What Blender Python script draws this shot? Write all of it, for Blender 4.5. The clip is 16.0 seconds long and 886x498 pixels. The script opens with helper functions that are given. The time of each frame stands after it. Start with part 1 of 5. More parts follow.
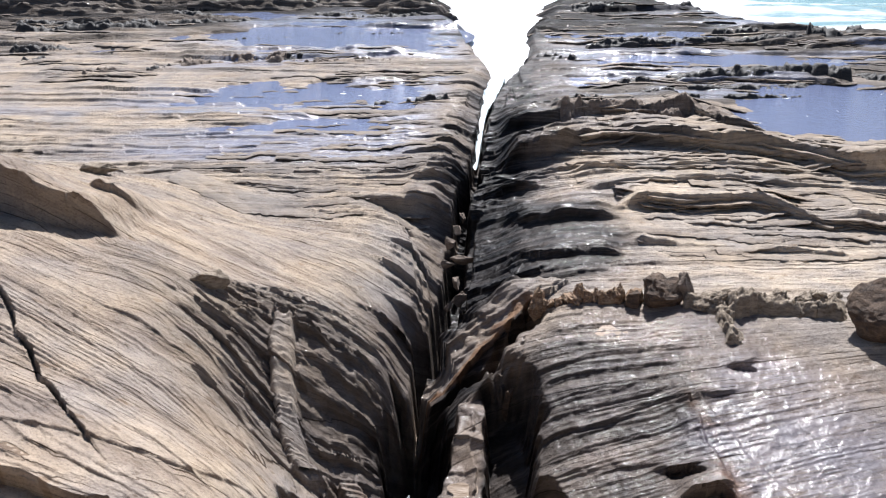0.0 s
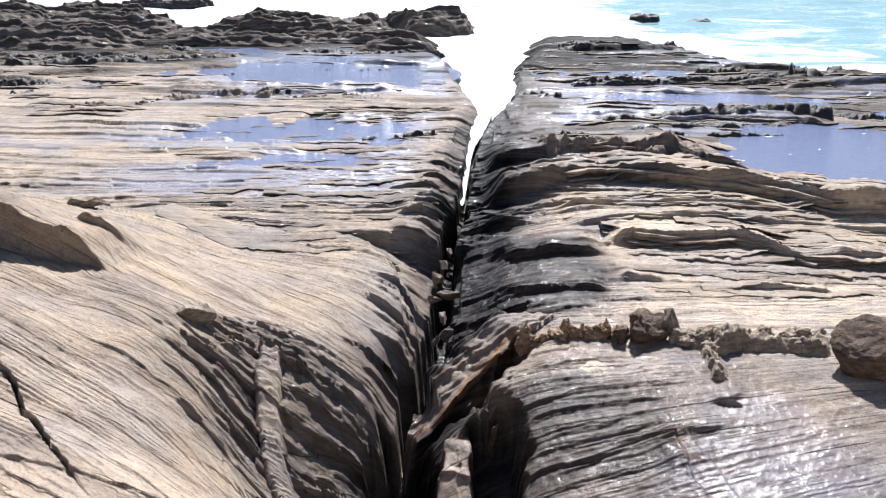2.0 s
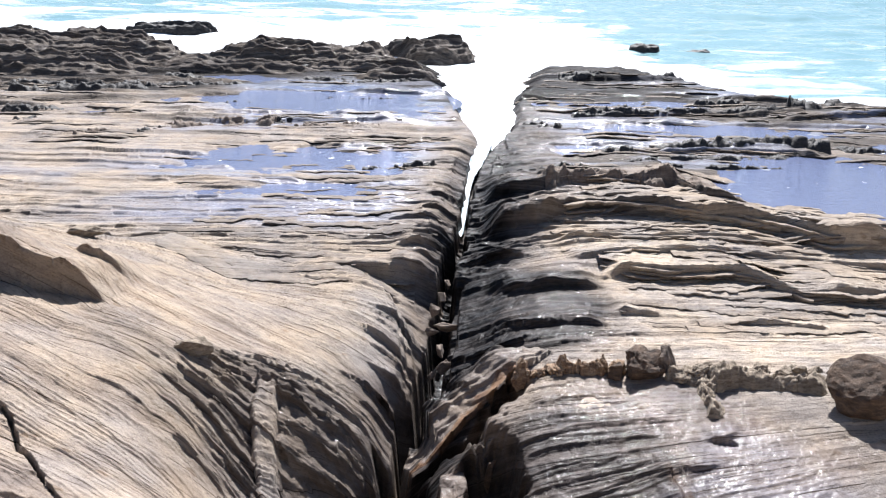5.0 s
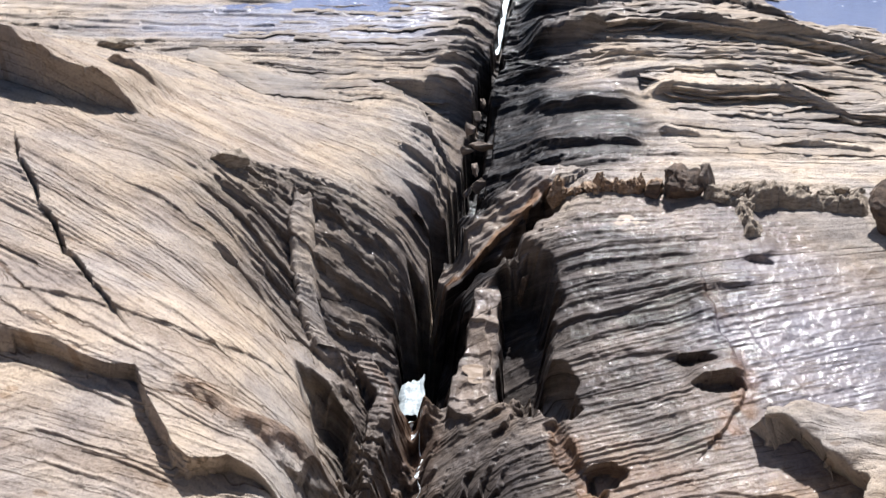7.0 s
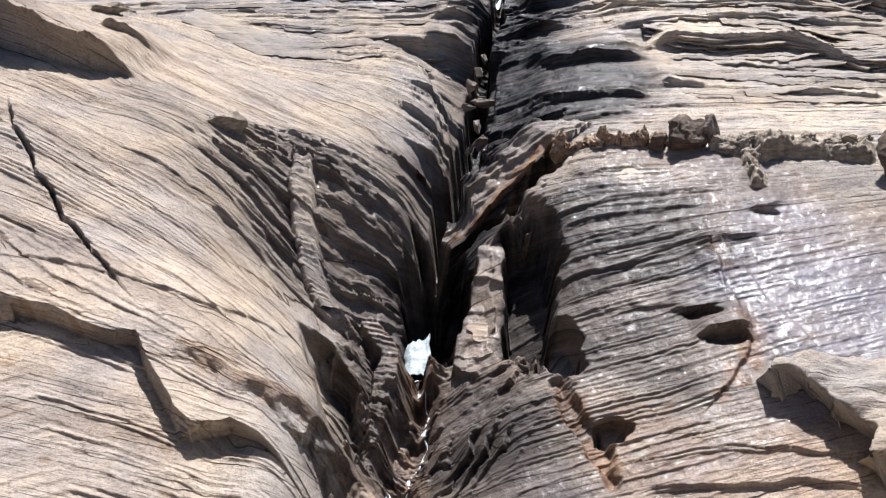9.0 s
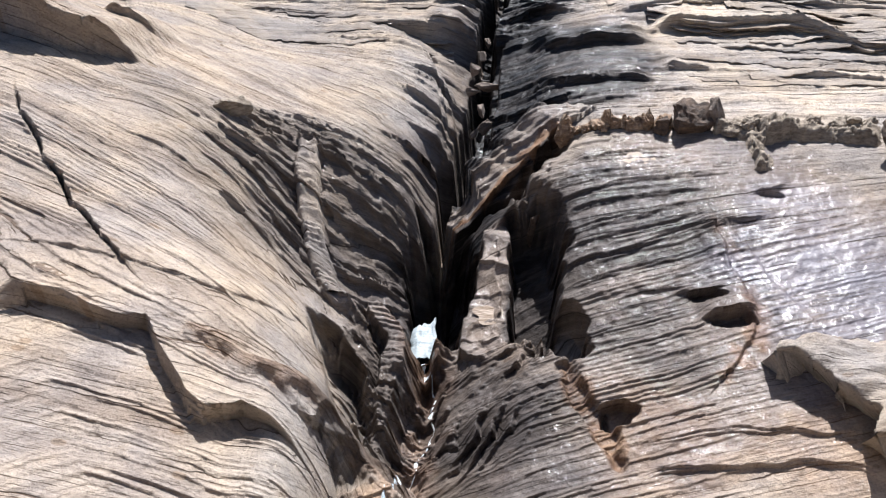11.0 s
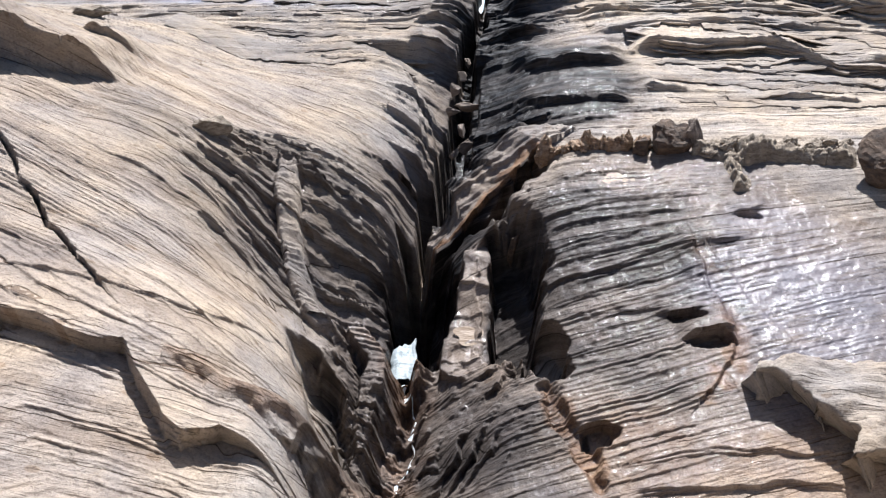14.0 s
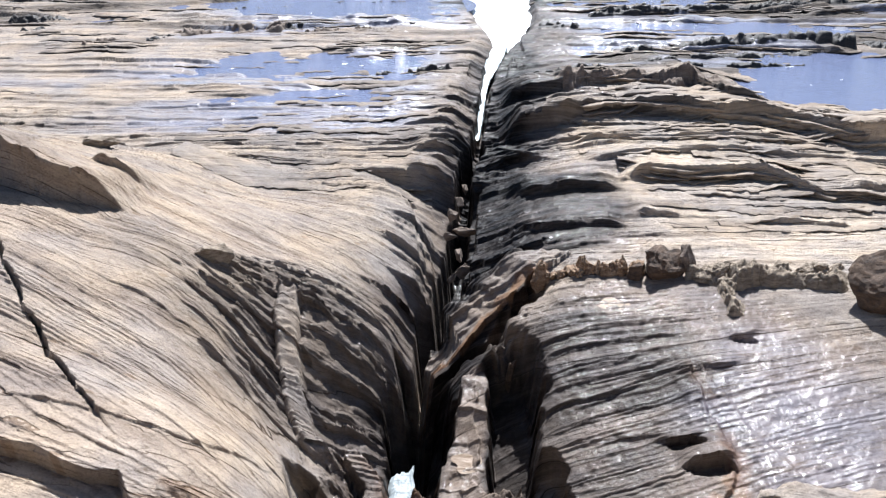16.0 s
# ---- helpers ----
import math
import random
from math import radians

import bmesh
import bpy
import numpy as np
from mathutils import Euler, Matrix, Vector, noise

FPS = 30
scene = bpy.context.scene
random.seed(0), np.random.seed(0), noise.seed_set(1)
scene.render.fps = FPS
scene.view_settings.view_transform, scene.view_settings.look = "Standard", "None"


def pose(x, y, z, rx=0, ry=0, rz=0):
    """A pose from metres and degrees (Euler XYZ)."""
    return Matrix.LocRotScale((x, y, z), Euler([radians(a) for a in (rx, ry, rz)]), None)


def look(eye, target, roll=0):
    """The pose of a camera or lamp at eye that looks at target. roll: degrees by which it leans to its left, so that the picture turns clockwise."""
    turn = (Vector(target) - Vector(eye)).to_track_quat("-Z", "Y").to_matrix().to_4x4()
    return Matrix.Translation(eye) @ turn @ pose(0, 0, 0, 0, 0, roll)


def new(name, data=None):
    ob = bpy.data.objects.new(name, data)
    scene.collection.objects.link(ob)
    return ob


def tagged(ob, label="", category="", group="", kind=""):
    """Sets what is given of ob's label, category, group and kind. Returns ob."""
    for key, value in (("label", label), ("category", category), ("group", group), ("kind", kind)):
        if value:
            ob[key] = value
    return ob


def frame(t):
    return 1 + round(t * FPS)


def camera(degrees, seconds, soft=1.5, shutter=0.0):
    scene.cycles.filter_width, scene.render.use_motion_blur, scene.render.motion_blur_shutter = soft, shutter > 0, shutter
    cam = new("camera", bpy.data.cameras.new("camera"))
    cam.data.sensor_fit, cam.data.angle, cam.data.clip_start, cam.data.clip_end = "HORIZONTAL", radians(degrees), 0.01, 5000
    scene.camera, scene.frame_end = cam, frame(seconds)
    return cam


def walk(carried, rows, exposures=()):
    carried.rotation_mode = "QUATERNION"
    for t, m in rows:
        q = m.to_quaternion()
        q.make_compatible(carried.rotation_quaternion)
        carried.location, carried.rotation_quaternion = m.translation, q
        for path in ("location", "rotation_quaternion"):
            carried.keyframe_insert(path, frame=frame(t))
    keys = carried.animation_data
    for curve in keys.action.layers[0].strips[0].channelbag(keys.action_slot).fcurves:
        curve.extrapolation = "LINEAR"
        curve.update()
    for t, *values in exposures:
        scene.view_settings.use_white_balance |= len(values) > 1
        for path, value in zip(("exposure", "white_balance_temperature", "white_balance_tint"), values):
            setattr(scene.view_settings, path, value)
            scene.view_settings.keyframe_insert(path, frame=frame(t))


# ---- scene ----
cam = camera(53.0, 16.0, soft=1.2, shutter=0.25)
PATH = [
    (0.0, pose(0.000, 0.000, 7.000, 66.00, 0.00, 0.00)),
    (0.5, pose(0.015, 0.011, 6.994, 66.15, 0.04, -0.40)),
    (1.0, pose(-0.006, -0.018, 7.034, 67.16, -0.77, -0.31)),
    (1.5, pose(-0.002, -0.026, 7.039, 68.01, -0.47, -0.52)),
    (2.0, pose(-0.013, -0.055, 7.020, 68.27, -0.58, -0.71)),
    (2.5, pose(-0.040, -0.075, 7.008, 68.19, -0.88, -0.46)),
    (3.0, pose(-0.034, -0.039, 7.028, 68.33, -0.87, -0.67)),
    (3.2, pose(-0.033, -0.034, 7.047, 69.23, -0.91, -0.72)),
    (5.3, pose(0.023, -0.055, 7.215, 69.82, -1.20, -0.40)),
    (5.5, pose(-0.015, -0.045, 7.179, 68.32, -1.42, -0.36)),
    (6.0, pose(-0.011, -0.026, 7.185, 66.94, -0.79, 0.12)),
    (6.5, pose(-0.006, -0.024, 7.079, 63.80, -0.89, 0.32)),
    (7.0, pose(-0.054, -0.027, 6.941, 58.85, -0.81, 1.56)),
    (7.5, pose(-0.045, 0.010, 6.897, 56.42, -0.68, 2.29)),
    (8.0, pose(-0.017, 0.038, 6.896, 56.26, -0.21, 2.42)),
    (8.5, pose(0.020, 0.047, 6.859, 56.40, 0.69, 1.77)),
    (8.7, pose(0.033, 0.050, 6.861, 56.33, 0.71, 1.37)),
    (10.8, pose(-0.021, 0.015, 6.883, 56.19, 0.60, 1.10)),
    (11.0, pose(-0.038, 0.008, 6.881, 55.30, 0.83, 1.23)),
    (11.5, pose(-0.047, -0.030, 6.887, 55.59, -0.06, 1.15)),
    (12.0, pose(-0.042, -0.047, 6.904, 56.57, -0.15, 1.15)),
    (12.5, pose(-0.016, -0.006, 6.904, 56.27, 0.14, 0.56)),
    (13.0, pose(-0.031, 0.027, 6.909, 56.50, 0.04, 0.35)),
    (13.5, pose(-0.031, 0.058, 6.897, 56.37, 0.25, 0.16)),
    (14.0, pose(-0.043, 0.056, 6.907, 56.40, 0.12, 0.16)),
    (14.5, pose(-0.018, 0.043, 7.005, 60.10, 0.18, 0.20)),
    (15.0, pose(-0.054, 0.001, 7.044, 62.27, -0.14, 0.36)),
    (15.5, pose(-0.046, -0.012, 7.057, 62.69, 0.39, 0.36)),
    (16.0, pose(-0.023, -0.014, 7.091, 63.96, 0.23, 0.01)),
]
walk(cam, PATH, exposures=[(0.0, 0.95, 6130, 11.5), (1.5, 1.18, 6130, 11.5), (6.5, 1.2, 6130, 11.5), (8.0, 1.2, 6100, 11), (10.8, 1.21, 6010, 11), (14.0, 1.21, 5970, 10.5), (16.0, 1.21, 5970, 10)])

# ---------------------------------------------------------------- light
SUN_EL, SUN_AZ = 50.0, 8.0          # degrees above the horizon; to the right of +y
world = bpy.data.worlds.new("sky")
scene.world = world
world.use_nodes = True
wn = world.node_tree
sky = wn.nodes.new("ShaderNodeTexSky")
sky.sky_type = "NISHITA"
sky.sun_disc = False
sky.sun_elevation, sky.sun_rotation = radians(SUN_EL), radians(SUN_AZ)
wn.links.new(sky.outputs[0], wn.nodes["Background"].inputs[0])
wn.nodes["Background"].inputs[1].default_value = 0.055
sun = new("sun", bpy.data.lights.new("sun", "SUN"))
sun.data.energy, sun.data.angle, sun.data.color = 5.0, radians(0.5), (1.0, 0.97, 0.93)
se, sa = radians(SUN_EL), radians(SUN_AZ)
sun.matrix_world = look((0, 0, 40), Vector((0, 0, 40)) - Vector((math.cos(se) * math.sin(sa), math.cos(se) * math.cos(sa), math.sin(se))))


# ---------------------------------------------------------------- arithmetic
def smooth(a, b, x):
    t = np.clip((x - a) / (b - a), 0.0, 1.0)
    return t * t * (3 - 2 * t)


TABLE = np.random.RandomState(7).uniform(-1, 1, (1024, 1024)).astype(np.float32).ravel()


def vnoise(x, y, seed=0):
    """Smooth noise in -1..1 over arrays."""
    x, y = np.asarray(x, np.float32), np.asarray(y, np.float32)
    xi, yi = np.floor(x), np.floor(y)
    u, v = x - xi, y - yi
    u, v = u * u * (3 - 2 * u), v * v * (3 - 2 * v)
    i, j = xi.astype(np.int32) + seed * 131, yi.astype(np.int32) + seed * 57
    i0, i1, j0, j1 = (i & 1023) << 10, ((i + 1) & 1023) << 10, j & 1023, (j + 1) & 1023
    a, c = TABLE[i0 | j0], TABLE[i0 | j1]
    a = a + (TABLE[i1 | j0] - a) * u
    c = c + (TABLE[i1 | j1] - c) * u
    return a + (c - a) * v


def fbm(x, y, seed=0, octaves=4, gain=0.5):
    total, amp = 0.0, 1.0
    for k in range(octaves):
        total = total + amp * vnoise(x * 2.03 ** k + 17.3 * k, y * 2.03 ** k - 9.1 * k, seed + k)
        amp *= gain
    return total


def hermite(xk, yk, x):
    """Smooth curve through knots; yk may hold several columns."""
    xk, yk = np.asarray(xk, float), np.asarray(yk, float)
    m = np.gradient(yk, xk, axis=0)
    x = np.clip(x, xk[0], xk[-1])
    i = np.clip(np.searchsorted(xk, x) - 1, 0, len(xk) - 2)
    h = xk[i + 1] - xk[i]
    t = (x - xk[i]) / h
    if yk.ndim > 1:
        t, h = t[:, None], h[:, None]
    return ((2 * t ** 3 - 3 * t ** 2 + 1) * yk[i] + (t ** 3 - 2 * t ** 2 + t) * h * m[i]
            + (-2 * t ** 3 + 3 * t ** 2) * yk[i + 1] + (t ** 3 - t ** 2) * h * m[i + 1])


# ---------------------------------------------------------------- the lie of the rock
# the slot: its line across the plan
SLOT_Y = [5.0, 7.5, 9.0, 10.3, 11.3, 12.4, 13.6, 14.8, 16.4, 18.4, 20.6, 22.7, 27.4, 31.5, 38.0, 60.0]
SLOT_X = [-0.75, -0.78, -0.74, -0.66, -0.55, -0.38, -0.2, 0.0, 0.2, 0.42, 0.74, 0.92, 1.38, 2.1, 2.3, 3.5]
# cross-sections of the gully, in metres from the slot, every few metres out to sea
ACROSS = [-9, -6, -4, -2.6, -1.5, -0.7, -0.2, 0.2, 0.7, 1.3, 2.1, 3.3, 5.2, 8]
SECTIONS = {
    5.5: [2.6, 2.1, 1.7, 1.35, 0.98, 0.4, -1.9, -1.9, -1.6, -1.3, -1.15, -1.05, -0.95, -0.8],
    8.0: [2.6, 2.2, 1.8, 1.35, 0.6, -0.7, -1.8, -1.8, -1.5, -1.15, -0.9, -0.72, -0.55, -0.4],
    9.8: [2.7, 2.3, 1.8, 1.0, -0.4, -1.2, -1.7, -1.7, -1.45, -1.1, -0.65, -0.4, -0.25, -0.1],
    11.0: [2.7, 2.3, 1.7, 0.9, -0.2, -1.2, -1.7, -1.6, -1.0, -0.6, -0.25, -0.12, 0.0, 0.1],
    12.2: [2.5, 2.1, 1.4, 0.75, 0.1, -0.7, -1.6, -1.4, -0.7, -0.2, 0.05, 0.12, 0.2, 0.3],
    13.3: [2.2, 1.9, 1.1, 0.5, -0.02, -0.72, -1.45, -1.3, -0.8, -0.3, 0.1, 0.2, 0.2, 0.2],
    15.0: [1.9, 1.4, 0.7, 0.25, -0.1, -0.68, -1.2, -1.1, -0.8, -0.45, -0.1, 0.0, 0.0, 0.0],
    17.0: [1.5, 0.8, 0.1, 0.0, -0.08, -0.42, -0.8, -0.8, -0.6, -0.35, -0.1, 0.0, 0.0, 0.0],
    20.0: [0.0, 0.0, 0.0, 0.0, 0.0, -0.1, -0.4, -0.5, -0.4, -0.25, -0.05, 0.05, 0.1, 0.0],
    25.0: [0.0, 0.0, 0.0, 0.0, 0.0, -0.05, -0.3, -0.3, -0.25, -0.12, 0.0, 0.05, 0.1, -0.05],
    32.0: [0.0, 0.0, 0.0, 0.0, 0.0, 0.0, -0.25, -0.25, -0.2, -0.05, 0.0, 0.0, 0.0, 0.0],
    60.0: [0.0, 0.0, 0.0, 0.0, 0.0, 0.0, -0.25, -0.25, -0.2, -0.05, 0.0, 0.0, 0.0, 0.0],
}
DENSE_S, DENSE_Y = np.linspace(-9, 8, 341), np.linspace(5.5, 60, 546)
LOFT = hermite(list(SECTIONS), [hermite(ACROSS, row, DENSE_S) for row in SECTIONS.values()], DENSE_Y)


def loft(s, y):
    a = np.clip((s + 9) / 17 * 340, 0, 339.999)
    b = np.clip((y - 5.5) / 54.5 * 545, 0, 544.999)
    i, j = a.astype(int), b.astype(int)
    u, v = a - i, b - j
    return (LOFT[j, i] * (1 - u) + LOFT[j, i + 1] * u) * (1 - v) + (LOFT[j + 1, i] * (1 - u) + LOFT[j + 1, i + 1] * u) * v


# single ledges that stand out: the foot of the riser (x, y), height, length of the tread behind
BANK_LEDGES = [
    ([(-4.9, 7.4), (-3.5, 7.4), (-2.7, 7.42), (-2.1, 8.0), (-1.8, 8.6)], 0.055, 1.2),
    ([(-6.0, 7.1), (-4.4, 6.76), (-3.8, 6.62), (-3.4, 6.57), (-3.09, 6.55), (-2.89, 6.13), (-2.52, 5.58), (-2.36, 5.48), (-2.06, 5.68), (-1.69, 5.57), (-1.49, 5.51)], 0.34, 1.5),
    ([(-8.5, 12.6), (-7.2, 12.4), (-6.5, 12.2), (-6.0, 12.1), (-5.5, 12.3), (-5.0, 12.7)], 0.85, 2.4),
    ([(-5.9, 13.95), (-5.5, 13.75), (-5.1, 13.85)], 0.3, 1.5),
    ([(1.5, 23.6), (2.1, 24.0), (3.1, 24.2), (4.0, 24.8), (5.5, 24.6), (7.1, 24.9), (7.6, 23.3), (8.7, 23.1)], 0.45, 3.0),
    ([(1.4, 21.0), (2.7, 21.2), (4.1, 21.9), (5.7, 21.7), (7.5, 20.9), (8.7, 20.3), (9.4, 19.3), (12.0, 19.4)], 0.65, 2.4),
]
TERRACE_LEDGES = [
    ([(1.4, 17.5), (1.9, 17.3), (3.7, 17.2)], 0.25, 1.2),
    ([(3.8, 17.8), (5.2, 17.6), (6.5, 17.8), (7.2, 17.3), (7.7, 16.6), (10.0, 16.6)], 0.42, 1.5),
    ([(3.1, 18.85), (5.0, 19.0), (7.0, 19.1), (8.2, 18.9), (11.0, 18.3)], 0.16, 1.2),
    ([(3.0, 19.9), (5.0, 20.0), (7.0, 19.9), (8.4, 19.6)], 0.14, 1.0),
    ([(1.2, 15.9), (2.0, 15.6), (3.5, 15.5)], 0.16, 1.0),
    ([(3.7, 16.05), (4.2, 15.95), (4.6, 15.95)], 0.14, 0.8),
    ([(6.2, 15.7), (7.0, 15.5), (7.8, 15.2)], 0.12, 0.8),
    ([(0.9, 10.0), (1.6, 10.15), (2.4, 10.37), (3.56, 10.69), (4.4, 10.8)], 0.10, 0.7),
    ([(1.0, 11.2), (1.7, 11.37), (2.13, 11.55), (2.57, 11.66), (3.3, 11.7), (4.0, 11.75)], 0.09, 0.6),
]
SLAB_LEDGES = [
    ([(1.1, 9.5), (2.7, 9.6), (3.2, 9.55)], 0.06, 0.5),
    ([(1.2, 10.4), (2.0, 10.55), (3.4, 10.85)], 0.06, 0.4),
    ([(1.2, 10.95), (2.2, 11.2), (3.6, 11.4)], 0.06, 0.4),
    ([(1.3, 9.85), (2.4, 10.0), (3.4, 10.15)], 0.05, 0.4),
    ([(1.4, 12.1), (2.2, 12.3), (3.2, 12.4)], 0.09, 0.5),
    ([(2.8, 9.46), (3.15, 9.45), (3.4, 9.5)], 0.16, 0.5),
    ([(3.05, 9.02), (3.36, 9.03), (3.68, 9.1)], 0.2, 0.45),
    ([(4.2, 11.25), (4.42, 11.25), (4.7, 11.3)], 0.1, 0.4),
    ([(1.6, 10.65), (2.3, 10.85), (3.1, 11.05)], 0.07, 0.5),
    ([(2.0, 7.2), (2.62, 7.27), (3.6, 7.29), (4.6, 7.1)], 0.06, 0.7),
    ([(1.9, 6.75), (2.86, 6.84), (3.8, 6.87), (4.6, 6.7)], 0.08, 0.7),
]
PLATFORM_LEDGES = [
    ([(-5.9, 18.4), (-4.2, 17.6), (-2.5, 17.9), (-1.1, 18.4), (-0.3, 18.5), (0.5, 19.0)], 0.05, 1.8),
    ([(-1.25, 21.4), (-0.1, 21.7), (0.6, 21.8)], 0.18, 1.6),
    ([(-0.9, 19.5), (0.2, 19.9), (0.6, 20.1)], 0.16, 1.2),
    ([(-10.0, 33.1), (-7.7, 32.8), (-6.0, 32.9), (-1.5, 33.7)], 0.17, 2.5),
    ([(7.6, 29.2), (9.5, 29.6), (12.5, 29.2), (13.8, 28.6)], 0.22, 1.6),
    ([(6.0, 35.2), (9.0, 35.2), (13.0, 35.4), (15.5, 36.0)], 0.2, 2.0),
    ([(14.0, 34.5), (16.5, 35.5), (20.0, 36.5), (26.0, 38.0)], 0.28, 2.5),
    ([(-24.0, 37.0), (-18.0, 36.2), (-13.0, 37.0), (-8.0, 38.5)], 0.16, 2.5),
    ([(-24.0, 43.0), (-17.0, 43.5), (-11.0, 44.0)], 0.25, 3.0),
]
LEDGES = BANK_LEDGES + TERRACE_LEDGES + SLAB_LEDGES + PLATFORM_LEDGES


def riser(y):
    """Run of a riser: sized to the mesh rows spaced for the camera, softer far out."""
    return np.where(y < 19.2, 0.000164, 0.000125) * (49 + np.maximum(y, 6.0) ** 2)


def strata(b, x, spacing, height, seed, jag, fill=0.45):
    """Beds that crop out as low steps: each tread falls gently away, each riser faces the land."""
    b = b + jag * 0.6 * fbm(x * 0.9 / spacing ** 0.5, b * 0.6 / spacing, seed, 2 if spacing > 0.4 else 4)
    # the lip breaks back along joints, block by block
    cell = np.floor(x * 1.5 / spacing ** 0.5 + 0.7 * vnoise(x * 3.1, b * 1.7, seed + 3) + 0.8 * b / spacing ** 0.5).astype(np.int32)
    b = b + jag * 0.7 * TABLE[((cell * 131 + seed * 977) & 1023) << 10 | (np.floor(b / spacing).astype(np.int32) * 57 & 1023)]
    k = b / spacing + 0.35 * vnoise(b / spacing * 0.37, x * 0.03, seed + 5)
    i = np.floor(k)
    f = k - i
    rise = np.minimum(0.45, (0.006 + riser(b)) / spacing)
    strong = fill + 1.1 * vnoise(x * 0.25 / spacing ** 0.4 + i * 7.7, i * 3.1, seed + 9) + 0.25 * vnoise(x * 2.1 / spacing ** 0.4 + i * 3.7, i * 1.3, seed + 11)
    return height * np.clip(strong, 0.0, 1.0) * np.where(f < rise, smooth(0.0, 1.0, f / rise), 1 - (f - rise) / (1 - rise))


def bedding(x, y, s):
    """Across the beds: they run level out on the platform and dip down the gully's left bank."""
    left = (0.14 + 0.22 * smooth(6.2, 8.2, y)) * s * (1 - smooth(15.0, 19.5, y)) * (s < 0)
    face = smooth(8.8, 9.8, y) * (1 - smooth(12.6, 14.0, y)) * (s < 0)
    left = left + 0.40 * (s + 2.3) * blob(x, y, -2.9, 10.5, 1.8, 0.9, -45, 0.8, 0.1, 2)
    left = left + face * (0.36 * np.minimum(s, -2.9) - 0.36 * s - 0.12 * np.maximum(s + 2.9, 0))
    right = -0.22 * s * (1 - smooth(10.5, 14.0, y)) * (s > 0)
    return y + left + right


def trace(x, y, pts):
    """Distance from a line of (x, y, value) points, the side (+ left of its way), and the value along it."""
    best, side, val = np.full(x.shape, 99.0), np.zeros(x.shape), np.zeros(x.shape)
    for (ax, ay, av), (bx, by, bv) in zip(pts, pts[1:]):
        ux, uy = bx - ax, by - ay
        n = ux * ux + uy * uy
        t = np.clip(((x - ax) * ux + (y - ay) * uy) / n, 0, 1)
        dx, dy = x - ax - t * ux, y - ay - t * uy
        d = np.hypot(dx, dy)
        near = d < best
        best = np.where(near, d, best)
        side = np.where(near, np.sign(ux * dy - uy * dx), side)
        val = np.where(near, av + t * (bv - av), val)
    return best, side, val


def blob(x, y, cx, cy, rx, ry, turn=0.0, soft=0.35, rag=0.25, seed=0, grain=0.9):
    c, s = math.cos(radians(turn)), math.sin(radians(turn))
    u, v = ((x - cx) * c + (y - cy) * s) / rx, (-(x - cx) * s + (y - cy) * c) / ry
    d = np.sqrt(u * u + v * v) + rag * fbm(x * grain, y * grain, 101 + seed, 4)
    return 1 - smooth(1 - soft, 1 + soft, d)


# basins that hold water: centre, half axes, depth, water level
POOLS = [(-4.2, 27.6, 3.6, 1.6, 0.13, 0.0), (-3.4, 24.2, 2.6, 0.7, 0.10, -0.02), (-5.0, 37.4, 4.8, 3.0, 0.12, 0.02), (12.6, 25.0, 4.3, 3.3, 0.14, -0.02), (10.6, 32.6, 4.4, 1.5, 0.13, 0.0),
         (8.2, 37.6, 3.0, 1.0, 0.12, 0.0), (-9.4, 42.5, 2.6, 1.1, 0.12, 0.0), (17.5, 30.5, 3.0, 1.6, 0.16, -0.05), (5.0, 29.2, 0.9, 1.3, 0.12, -0.02), (-12.5, 34.5, 1.8, 0.5, 0.12, -0.02)]
CRACK = [(-5.75, 10.3, 0.5), (-5.56, 9.91, 0.9), (-5.2, 9.48, 0.6), (-5.0, 9.1, 0.9), (-4.73, 8.84, 1), (-4.45, 8.36, 0.5), (-4.25, 8.2, 0.9), (-3.91, 7.75, 1.0), (-3.62, 7.45, 0.2)]
SPUR = [(-0.3, 12.5, -1.5), (0.0, 12.45, -1.25), (0.27, 12.4, -0.98), (0.75, 12.85, -0.6), (1.05, 13.05, -0.36), (1.24, 13.25, -0.18), (1.55, 13.5, 0.04)]
PILLAR = [(0.45, 11.25, -0.66), (0.39, 10.65, -0.85), (0.3, 10.2, -1.1), (0.22, 9.83, -1.18), (0.22, 9.5, -1.32)]
DIKE = [(-2.45, 12.05, 1.0), (-2.31, 10.91, 1.0), (-2.09, 10.19, 1.0), (-1.82, 9.7, 1.0)]
RUNNEL = [(-0.66, 9.7, 0), (-0.51, 8.97, 0), (-0.55, 8.23, 0), (-0.77, 7.5, 0), (-0.85, 6.5, 0), (-0.9, 5.5, 0)]
RIDGE = [(-2.9, 6.66, 1.54), (-2.58, 6.63, 1.38), (-2.09, 6.49, 1.15), (-1.69, 6.54, 0.85), (-1.43, 6.53, 0.55), (-1.21, 6.4, 0.2), (-1.04, 6.22, -0.1)]
COLUMN = [(-1.32, 9.9, -0.95), (-1.0, 9.45, -1.12), (-1.08, 8.6, -1.22), (-1.14, 7.9, -1.32), (-1.3, 7.3, -1.4)]
SEAM = [(3.52, 10.6, 1), (3.57, 10.05, 1), (3.68, 9.63, 1), (3.72, 9.03, 1), (3.55, 8.6, 1), (3.2, 8.2, 1)]
SEAM_LOW = [(1.24, 8.55, 1), (1.38, 7.95, 1), (1.57, 7.57, 1), (1.7, 7.0, 1)]
JOINT = [(3.8, 10.3, 1), (3.9, 10.03, 1), (4.17, 9.3, 1), (4.36, 8.9, 1)]
